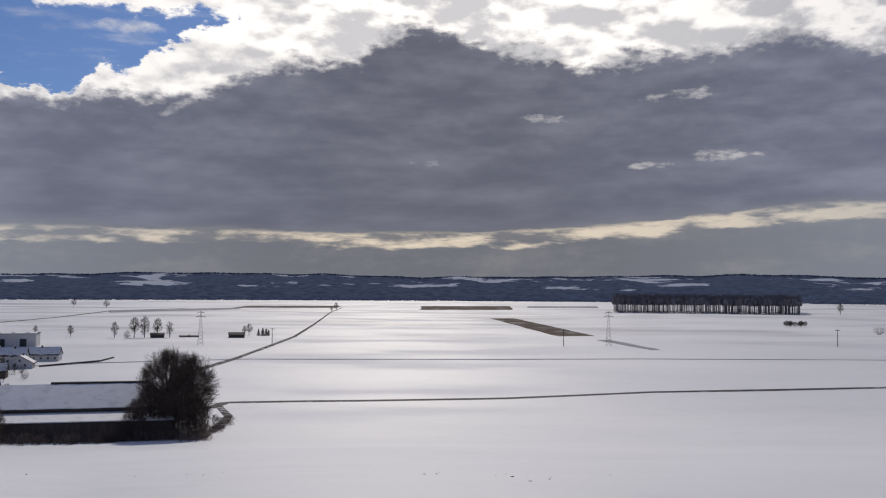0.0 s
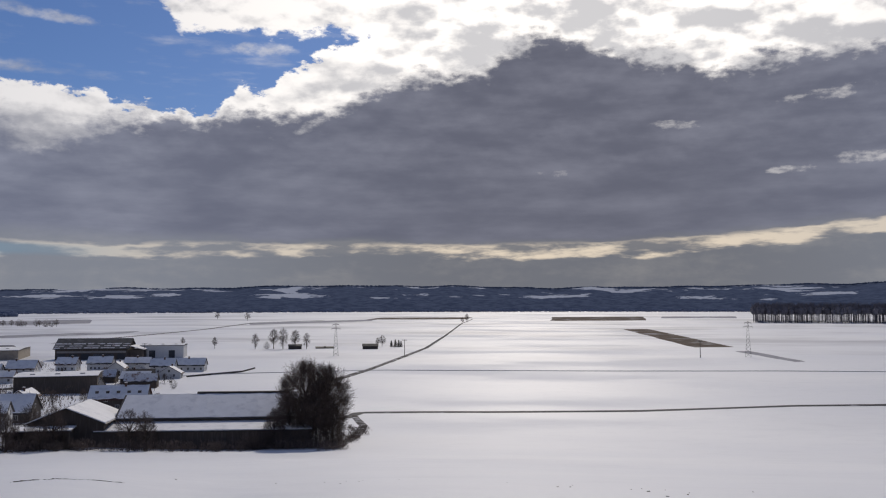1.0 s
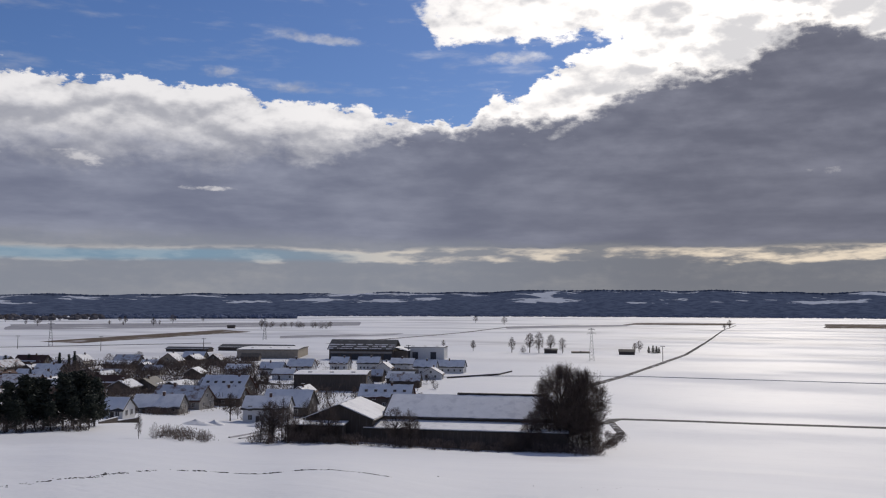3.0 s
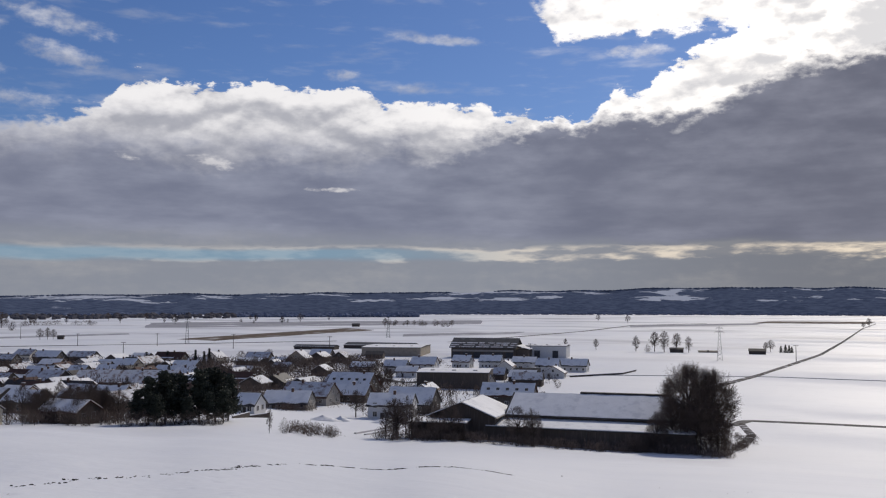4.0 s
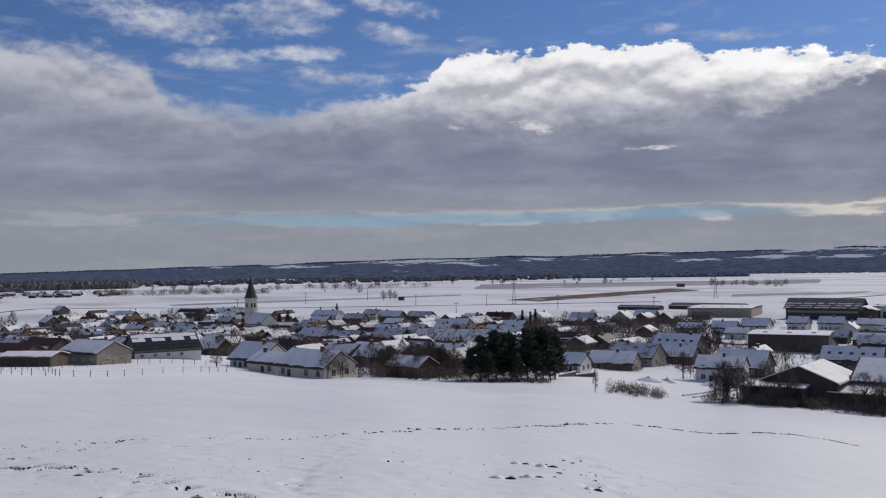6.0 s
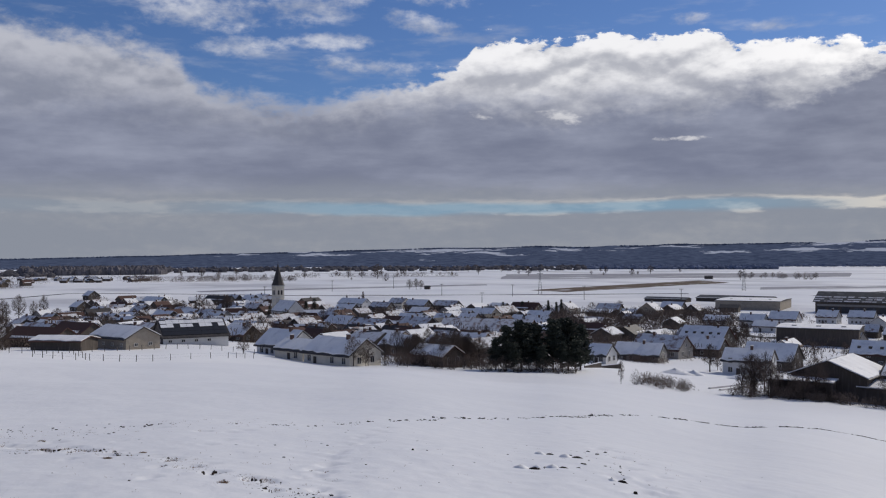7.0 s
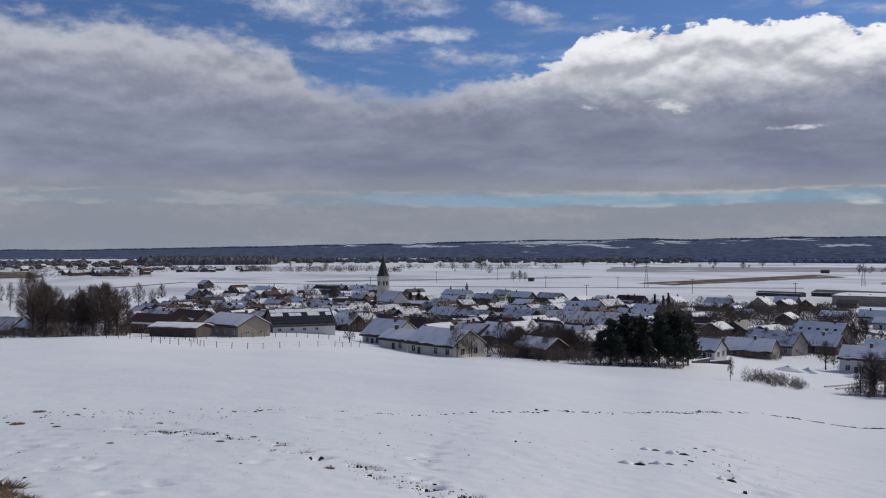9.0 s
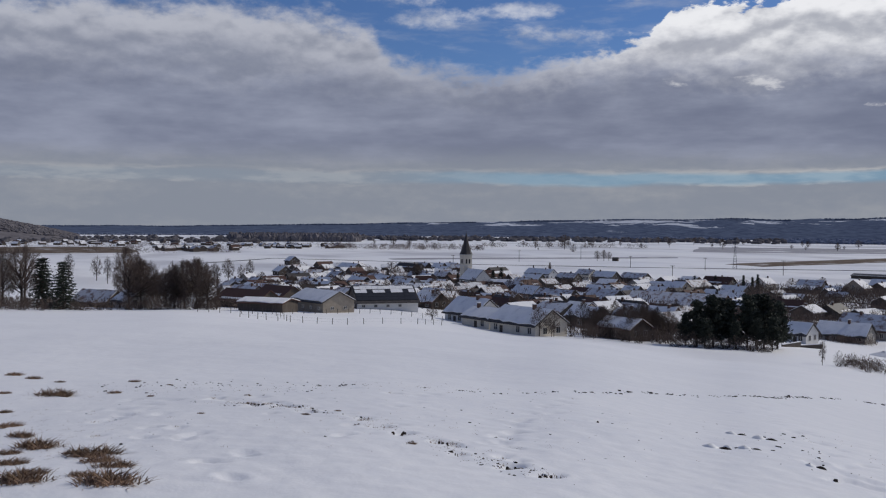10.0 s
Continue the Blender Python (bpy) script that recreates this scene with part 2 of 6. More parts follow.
def hill_ground():
    """Snowy fields broken by dark woods on the far side of the valley, tinted blue for haze."""
    m = bpy.data.materials.new("hill_fields_and_haze_blue_woods")
    m.use_nodes = True
    n = Nodes(m.node_tree)
    co = n.add("ShaderNodeNewGeometry").outputs["Position"]
    st = n.add("ShaderNodeVectorMath", {0: co, 1: (0.0030, 0.0030, 0.021)}, operation="MULTIPLY").outputs[0]
    p = n.noise(st, 1.0, 6, 0.62)
    # both wood colours carry the blue of distance haze, painted in
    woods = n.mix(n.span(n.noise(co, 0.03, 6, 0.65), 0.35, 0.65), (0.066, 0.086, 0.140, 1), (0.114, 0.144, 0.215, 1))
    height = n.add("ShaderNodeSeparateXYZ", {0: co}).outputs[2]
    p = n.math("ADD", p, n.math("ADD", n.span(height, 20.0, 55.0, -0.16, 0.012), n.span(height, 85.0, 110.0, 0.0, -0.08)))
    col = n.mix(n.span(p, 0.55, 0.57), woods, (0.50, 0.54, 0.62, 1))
    b = n.add("ShaderNodeBsdfPrincipled", {"Base Color": col, "Roughness": 1.0, "Specular IOR Level": 0.0})
    n.add("ShaderNodeOutputMaterial", {"Surface": b})
    return m


SNOW_FIELD, HILLS = snow_ground(), hill_ground()
SNOW = material("roof_snow", (0.83, 0.835, 0.85), 0.7, [((0.68, 0.69, 0.72), 0.35, 0.5, 0.7)], 0.4, 0.6, contrast=0.06)

# ---------------------------------------------------------------- the lie of the land
RS = [0, 6, 10, 20, 40, 60, 100, 130, 170, 210, 260, 320, 420, 560, 700, 6000]
SLOPE = {}                                    # heights along rays, by degrees to the left of the first view
SLOPE[-180] = [36.35, 36.6, 36.8, 37.2, 38.2, 39, 41, 42, 44, 46, 48, 50, 52, 54, 56, 60]
SLOPE[-90] = [36.35, 36.1, 35.9, 35.3, 34, 32.6, 30, 28, 25, 22, 19, 15, 9, 3, 0, 0]
SLOPE[0] = [36.35, 35.75, 35.25, 33.6, 30.1, 26.5, 20, 15.4, 9.6, 5.3, 2, 0.2, 0, 0, 0, 0]
SLOPE[20] = [36.35, 35.75, 35.25, 33.6, 30.1, 26.5, 20, 15.4, 9.8, 5.4, 2, 0.2, 0, 0, 0, 0]
SLOPE[34] = [36.35, 35.9, 35.5, 34.2, 31.2, 28.2, 21.6, 16.8, 11.4, 7.6, 5.0, 3.0, 0.8, 0, 0, 0]
SLOPE[47] = [36.35, 36.05, 35.7, 34.7, 32.2, 29.6, 24.0, 19.6, 14.6, 12.0, 8.4, 5, 1.2, 0, 0, 0]
SLOPE[58] = [36.35, 36.15, 35.85, 35.05, 32.95, 30.7, 25.8, 21.7, 17.0, 13.1, 10.4, 7.4, 2.4, 0, 0, 0]
SLOPE[70] = [36.35, 36.2, 35.95, 35.2, 33.5, 31.4, 26.9, 22.6, 19.4, 17.2, 14.9, 11, 4.6, 0.4, 0, 0]
SLOPE[82] = [36.35, 36.2, 35.95, 35.3, 33.95, 32.4, 28.7, 25.4, 22.2, 18.6, 15.6, 12, 6, 1, 0, 0]
SLOPE[120] = [36.35, 36.3, 36.1, 35.6, 34.6, 33.6, 31.5, 30, 28, 26, 24, 21, 16, 9, 4, 0]
SLOPE[180] = [36.35, 36.6, 36.8, 37.2, 38.2, 39, 41, 42, 44, 46, 48, 50, 52, 54, 56, 60]
AZ_KEYS = sorted(SLOPE)
SLOPES = np.array([SLOPE[k] for k in AZ_KEYS])


def ground_z(az, r):
    """Height of the ground at az degrees to the left and r metres out (arrays or numbers)."""
    az, r = np.broadcast_arrays(np.asarray(az, float), np.asarray(r, float))
    total = np.zeros(az.shape)
    for k in (0.88, 0.94, 1.0, 1.06, 1.12):
        cols = np.stack([np.interp(r * k, RS, row) for row in SLOPES])
        i = np.clip(np.searchsorted(AZ_KEYS, az) - 1, 0, len(AZ_KEYS) - 2)
        lo, hi = np.take(AZ_KEYS, i), np.take(AZ_KEYS, i + 1)
        f = (az - lo) / (hi - lo)
        f = f * f * (3 - 2 * f)
        a0 = np.take_along_axis(cols, i[None], 0)[0]
        a1 = np.take_along_axis(cols, (i + 1)[None], 0)[0]
        total += a0 + (a1 - a0) * f
    return total / 5


def relief(x, y):
    """Small unevenness of the near snow."""
    r = math.hypot(x, y)
    if r > 90:
        return noise.noise(Vector((x, y, 5)) * 0.012) * 0.25 if r < 4000 else 0.0
    v = Vector((x, y, 0))
    return (noise.noise(v * 0.22) * 0.10 + noise.noise(v * 0.9) * 0.016 + noise.noise(v * 2.6) * 0.006 + (noise.noise(v * 5.5) * 0.008 * max(0.0, min(1.0, noise.noise(v * 0.11 + Vector((3, 0, 0))) * 2 + 0.6)) if r < 26 else 0.0)) * min(1, r / 4) * (1 if r < 60 else (90 - r) / 30)


def on_ground(x, y):
    az, r = math.degrees(math.atan2(-x, y)), math.hypot(x, y)
    return float(ground_z(az, r)) + relief(x, y)


def spot(az, r, dz=0.0):
    """The place on the ground at az degrees to the left, r metres out."""
    a = radians(az)
    x, y = -math.sin(a) * r, math.cos(a) * r
    return Vector((x, y, float(ground_z(az, r)) + relief(x, y) + dz))


def mesh_of(name, verts, faces, mat, smooth=False):
    me = bpy.data.meshes.new(name)
    me.from_pydata([tuple(v) for v in verts], [], faces)
    me.materials.append(mat)
    if smooth:
        me.polygons.foreach_set("use_smooth", [True] * len(me.polygons))
    me.update()
    return me


class Build:
    """Collects the solids of one mesh."""

    def __init__(self):
        self.v, self.f = [], []

    def solid(self, points, faces):
        k = len(self.v)
        self.v += [Vector(p) for p in points]
        self.f += [tuple(i + k for i in f) for f in faces]
        return self

    def box(self, x0, x1, y0, y1, z0, z1, m=None):
        p = [Vector((x, y, z)) for z in (z0, z1) for y in (y0, y1) for x in (x0, x1)]
        if m is not None:
            p = [m @ q for q in p]
        return self.solid(p, [(0, 2, 3, 1), (4, 5, 7, 6), (0, 1, 5, 4), (1, 3, 7, 5), (3, 2, 6, 7), (2, 0, 4, 6)])

    def prism(self, outline, x0, x1):
        """An outline in y, z pulled along x."""
        n = len(outline)
        p = [(x, y, z) for x in (x0, x1) for y, z in outline]
        return self.solid(p, [tuple(range(n - 1, -1, -1)), tuple(range(n, 2 * n))] + [(i, (i + 1) % n, n + (i + 1) % n, n + i) for i in range(n)])

    def tube(self, p0, p1, r0, r1, n=5):
        p0, p1 = Vector(p0), Vector(p1)
        q = (p1 - p0).to_track_quat("Z", "Y")
        ring = [Vector((math.cos(6.2832 * i / n), math.sin(6.2832 * i / n), 0)) for i in range(n)]
        pts = [p0 + q @ (c * r0) for c in ring] + [p1 + q @ (c * r1) for c in ring]
        return self.solid(pts, [(i, (i + 1) % n, n + (i + 1) % n, n + i) for i in range(n)] + [tuple(range(n - 1, -1, -1)), tuple(range(n, 2 * n))])

    def mesh(self, name, mat, smooth=False):
        return mesh_of(name, self.v, self.f, mat, smooth)


def part(name, build, mat, parent, label="", smooth=False):
    ob = new(name, build.mesh(name, mat, smooth))
    ob.parent = parent
    if label:
        tagged(ob, label)
    return ob


def make_ground():
    azs = np.concatenate([np.arange(-180, -40, 5.0), np.arange(-40, 100, 0.35), np.arange(100, 180, 5.0)])
    rs = np.concatenate([[0.4], np.geomspace(1.5, 5, 20), np.geomspace(5.05, 24, 330), np.geomspace(24.6, 60, 50), np.geomspace(63, 700, 80), np.geomspace(760, 4960, 30)])
    A, R = np.meshgrid(azs, rs, indexing="ij")
    Z = ground_z(A, R)
    X, Y = -np.sin(np.radians(A)) * R, np.cos(np.radians(A)) * R
    for i in range(len(azs)):
        for j in range(len(rs)):
            Z[i, j] += relief(X[i, j], Y[i, j])
    # footprints and a shallow rut pressed into the near snow
    rnd = random.Random(12)
    near = (R > 5) & (R < 30)
    trails = [((45.6, 19.0), (44.6, 14.0), (42.6, 11.0), (40.0, 9.0), 34, 0.22), ((57.0, 13.0), (58.6, 10.5), (60.5, 9.2), (61.5, 8.4), 20, 0.12),
              ((79.0, 11.6), (74.0, 10.6), (66.0, 8.7), (58.0, 7.2), 44, 0.10), ((88.0, 11.5), (84.0, 9.6), (80.0, 8.0), (76.0, 6.9), 24, 0.5), ((83.0, 12.6), (78.0, 11.8), (70.0, 11.4), (63.0, 11.2), 26, 0.7)]
    for *pts, count, loose in trails:
        for c in range(count):
            f = (c + rnd.random() * 0.6) / count * 3
            q = min(2, int(f))
            a = radians(pts[q][0] + (pts[q + 1][0] - pts[q][0]) * (f - q))
            r = pts[q][1] + (pts[q + 1][1] - pts[q][1]) * (f - q)
            x, y = -math.sin(a) * r + rnd.gauss(0, loose), math.cos(a) * r + rnd.gauss(0, loose)
            t, size = rnd.uniform(0, 3.14), rnd.uniform(0.05, 0.085)
            dx, dy = X[near] - x, Y[near] - y
            u, v = dx * math.cos(t) + dy * math.sin(t), -dx * math.sin(t) + dy * math.cos(t)
            d = (u / (size * 1.8)) ** 2 + (v / size) ** 2
            Z[near] += -0.022 * np.exp(-d * d) + 0.004 * np.exp(-((np.sqrt(d) - 1.5) ** 2) * 6)
    n, k = len(azs), len(rs)
    verts = np.stack([X, Y, Z], -1).reshape(-1, 3).tolist() + [[0, 0, 36.35]]
    faces = [(i * k + j, ((i + 1) % n) * k + j, ((i + 1) % n) * k + j + 1, i * k + j + 1) for i in range(n) for j in range(k - 1)]
    faces = [f[::-1] for f in faces] + [(n * k, i * k, ((i + 1) % n) * k) for i in range(n)]
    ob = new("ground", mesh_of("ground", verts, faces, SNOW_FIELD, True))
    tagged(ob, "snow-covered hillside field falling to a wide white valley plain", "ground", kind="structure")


RIDGE = [(-40, 0.7), (-27, 0.75), (-18, 1.0), (-8, 0.8), (2, 0.78), (13, 0.95), (16, 0.92), (25, 0.75), (34, 0.65), (45, 0.55), (55, 0.45), (64, 0.22), (72, 0.05), (80, -0.12), (100, -0.2)]


def make_hills():
    azs = np.arange(-40, 112, 0.25)
    rs = [3300, 3400, 3500, 3650, 3800, 4000, 4200, 4400, 4600, 4850]
    prof = [-0.02, 0.1, 0.25, 0.42, 0.55, 0.72, 0.86, 1.0, 0.97, 0.9]
    verts, faces = [], []
    for az in azs:
        crest = EYE + 4400 * math.tan(radians(np.interp(az, *zip(*RIDGE))))
        crest *= 1 + 0.10 * noise.noise(Vector((az * 0.35, 0, 7)))
        for r, p in zip(rs, prof):
            w = 1 + 0.15 * noise.noise(Vector((az * 0.5, r * 0.004, 2)))
            a = radians(az)
            verts.append((-math.sin(a) * r, math.cos(a) * r, crest * p * (w if p < 0.95 else 1) + (4 * noise.noise(Vector((az * 2.4, r * 0.01, 4))) if p > 0.2 else 0)))
    k = len(rs)
    faces = [(i * k + j, i * k + j + 1, (i + 1) * k + j + 1, (i + 1) * k + j) for i in range(len(azs) - 1) for j in range(k - 1)]
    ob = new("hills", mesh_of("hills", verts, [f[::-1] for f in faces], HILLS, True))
    tagged(ob, "long low range of wooded hills with snowy fields across the valley, woods tinted blue for haze", "hills", kind="structure")


make_ground()
make_hills()

# ---------------------------------------------------------------- more materials
WALLS = {
    "cream": material("cream_render", (0.66, 0.61, 0.52), 0.85, [((0.56, 0.51, 0.42), 0.5, 0.55, 0.75)], 0.2, contrast=0.1),
    "white": material("white_render", (0.64, 0.635, 0.625), 0.85, [((0.66, 0.65, 0.62), 0.5, 0.56, 0.75)], 0.2, contrast=0.08),
    "grey": material("grey_render", (0.28, 0.265, 0.25), 0.85, [((0.23, 0.22, 0.205), 0.4, 0.5, 0.7)], 0.2, contrast=0.15),
    "ochre": material("ochre_render", (0.34, 0.295, 0.24), 0.85, [((0.27, 0.24, 0.2), 0.4, 0.5, 0.7)], 0.2, contrast=0.15),
    "wood": material("weathered_boards", (0.085, 0.070, 0.060), 0.8, [((0.12, 0.104, 0.09), 0.6, 0.5, 0.7)], 0.4, 1.0, stretch=(4, 4, 0.4), contrast=0.2),
}
SNOW_THIN = material("thin_roof_snow_over_tiles", (0.66, 0.67, 0.70), 0.75, [((0.24, 0.17, 0.15), 0.55, 0.47, 0.66), ((0.12, 0.09, 0.085), 1.6, 0.6, 0.74)], 0.4, 0.6, contrast=0.12)
TILE = material("red_brown_tiles", (0.085, 0.042, 0.034), 0.75, [((0.08, 0.05, 0.04), 0.8, 0.5, 0.7)], 0.6, 1.5, stretch=(3, 3, 3), contrast=0.3)
SLATE = material("dark_roofing", (0.05, 0.045, 0.045), 0.6, [((0.09, 0.08, 0.075), 0.7, 0.5, 0.7)], 0.5, 1.5, contrast=0.3)
METAL = material("dark_sheet_roof", (0.055, 0.058, 0.066), 0.65, [((0.12, 0.125, 0.135), 0.2, 0.5, 0.7)], 0.3, 0.5, spec=0.25, contrast=0.2)
PANEL = material("solar_glass", (0.018, 0.018, 0.022), 0.4, spec=0.5, contrast=0.2)
GLASS = material("dark_window_glass", (0.02, 0.024, 0.03), 0.08, spec=0.6, contrast=0.2)
FRAME = material("white_window_frame", (0.6, 0.58, 0.55), 0.6, contrast=0.1)
BRICK = material("chimney_brick", (0.12, 0.075, 0.06), 0.85, bump=0.4, scale=2, contrast=0.3)
BARK = material("dark_bark", (0.07, 0.055, 0.046), 0.9, bump=0.5, scale=2, contrast=0.35)
TWIG = material("winter_twigs", (0.125, 0.094, 0.078), 0.9, contrast=0.4, island=0.25)
TWIG_PALE = material("pale_winter_twigs", (0.14, 0.112, 0.096), 0.9, contrast=0.4, island=0.25)
NEEDLE = material("dark_needles", (0.040, 0.048, 0.036), 0.8, contrast=0.5, island=0.3)
STEEL = material("galvanised_steel", (0.10, 0.105, 0.115), 0.55, metal=0.4, contrast=0.2)
POST = material("grey_fence_wood", (0.09, 0.08, 0.072), 0.85, contrast=0.3)
SOIL = material("bare_soil", (0.035, 0.026, 0.02), 0.95, bump=0.8, scale=4, contrast=0.4)
GRASS = material("dead_grass", (0.25, 0.165, 0.11), 0.9, contrast=0.4, island=0.2)
STUBBLE = material("brown_stubble_in_snow", (0.13, 0.10, 0.078), 0.95, [((0.45, 0.44, 0.44), 0.05, 0.52, 0.68)], 0.3, 0.1, coords="Position", stretch=(0.6, 0.6, 1), spec=0.05, contrast=0.35)
THIN_SNOW = material("thin_windblown_snow", (0.33, 0.33, 0.36), 0.8, [((0.70, 0.71, 0.74), 0.012, 0.52, 0.70), ((0.25, 0.235, 0.225), 0.03, 0.58, 0.74)], 0.2, 0.05, coords="Position", spec=0.05, contrast=0.2)
TRACK = material("rutted_track", (0.10, 0.09, 0.085), 0.9, [((0.68, 0.68, 0.70), 0.35, 0.5, 0.66)], 0.4, 0.6, coords="Position", spec=0.05, contrast=0.3)
WET_ROAD = material("grey_cleared_road", (0.075, 0.075, 0.08), 0.7, [((0.5, 0.5, 0.53), 0.12, 0.6, 0.75)], 0.3, 0.4, coords="Position", spec=0.05, contrast=0.25)
# base colour lightened and blued to paint haze over the distant trees
HAZY_WOODS = material("haze_blue_far_woods", (0.15, 0.18, 0.255), 0.95, contrast=0.4, coords="Position", scale=0.05, spec=0.0)

# brown-grey wood with haze painted in as a lighter base colour
HAZY_NEAR_WOODS = material("haze_lightened_wood_on_the_plain", (0.12, 0.115, 0.125), 0.95, contrast=0.4, coords="Position", scale=0.05, spec=0.0)
TALL_WOODS = material("tall_bare_wood", (0.18, 0.17, 0.185), 0.95, contrast=0.35, coords="Position", scale=0.05, spec=0.0)
SPUR_WOODS = material("bare_wood_on_the_spur", (0.165, 0.155, 0.165), 0.95, contrast=0.3, coords="Position", scale=0.05, spec=0.0)
# crest trees share the hills' painted haze blue
HAZY_RIDGE_WOODS = material("haze_blue_ridge_woods", (0.115, 0.145, 0.215), 0.95, contrast=0.35, coords="Position", scale=0.05, spec=0.0)

# ---------------------------------------------------------------- houses
rng = random.Random(7)


def window_data(w, h):
    f, t = Build(), 0.09
    f.box(-w / 2 - t, w / 2 + t, -0.07, 0.05, -t, 0).box(-w / 2 - t, w / 2 + t, -0.05, 0.05, h, h + t)
    f.box(-w / 2 - t, -w / 2, -0.05, 0.05, 0, h).box(w / 2, w / 2 + t, -0.05, 0.05, 0, h).box(-0.035, 0.035, -0.04, 0.05, 0, h)
    return f.mesh("window_frame", FRAME), Build().box(-w / 2, w / 2, -0.015, 0.05, 0, h).mesh("pane", GLASS)


WINDOWS = {"small": window_data(0.9, 1.15), "tall": window_data(1.1, 1.3), "wide": window_data(1.9, 1.3), "stable": window_data(0.8, 0.6)}


def put_window(root, kind, x, y, z, turn):
    frame_data, pane_data = WINDOWS[kind]
    w = new("window", frame_data)
    w.parent = root
    w.matrix_local = pose(x, y, z, 0, 0, turn)
    p = new("pane", pane_data)
    p.parent = w
    return w


def snow_cover(root, L, W, wall, roof, side, patchy, rnd, edge=0.85, name="snow_cover", thin=SNOW):
    """A layer of snow on one slope, with an uneven lower edge and a bare ridge line."""
    k = roof / (W / 2)
    n = max(4, int(L / 1.6))
    over = 0.8
    b = Build()
    rows = []
    for i in range(n + 1):
        x = -L / 2 - 0.35 + (L + 0.7) * i / n
        e = rnd.uniform(0.15, edge) if not patchy else rnd.uniform(0.1, 0.35 * W / 2)
        g = rnd.uniform(0.05, 0.3) if not patchy else rnd.uniform(0.05, 0.9)
        ye, yr = W / 2 + over - e, g
        top = wall + roof + 0.20
        th = 0.16 + rnd.uniform(-0.03, 0.05)
        rows.append([(x, side * yr, top - k * yr), (x, side * ye, top - k * ye), (x, side * ye, top - k * ye + th), (x, side * (yr + ye) / 2, top - k * (yr + ye) / 2 + th * 1.25), (x, side * yr, top - k * yr + th)])
    faces = [(i * 5 + j, i * 5 + (j + 1) % 5, (i + 1) * 5 + (j + 1) % 5, (i + 1) * 5 + j) for i in range(n) for j in range(5)]
    faces += [(0, 1, 2, 3, 4), tuple(n * 5 + j for j in (4, 3, 2, 1, 0))]
    b.solid([p for r in rows for p in r], faces)
    part(name, b, thin, root)


LABELS = {
    "cream": ("cream-rendered farmhouse with a snow-covered gable roof", "house"), "white": ("white-rendered village house under a snowy gable roof", "house"),
    "house": ("village house with a snow-covered pitched roof", "house"), "wood": ("dark timber barn with snow on its roof", "barn"),
    "wood_bare": ("dark timber house with a nearly bare dark roof", "house"), "red_bare": ("farm building with a red-brown tiled roof clear of snow", "barn"),
    "patchy": ("village house with patchy melting snow on its tiles", "house"), "barn_beige": ("long beige farm shed with a snowy roof", "barn"),
    "solar": ("dark barn with solar panels half under snow", "barn"), "shed": ("low open-sided shed with a flat snowy roof", "shed"),
    "dormer": ("large house with roof windows in its snowy slope", "house"), "metal": ("large dark hall with a dark sheet roof", "hall"),
}


PLACED = []


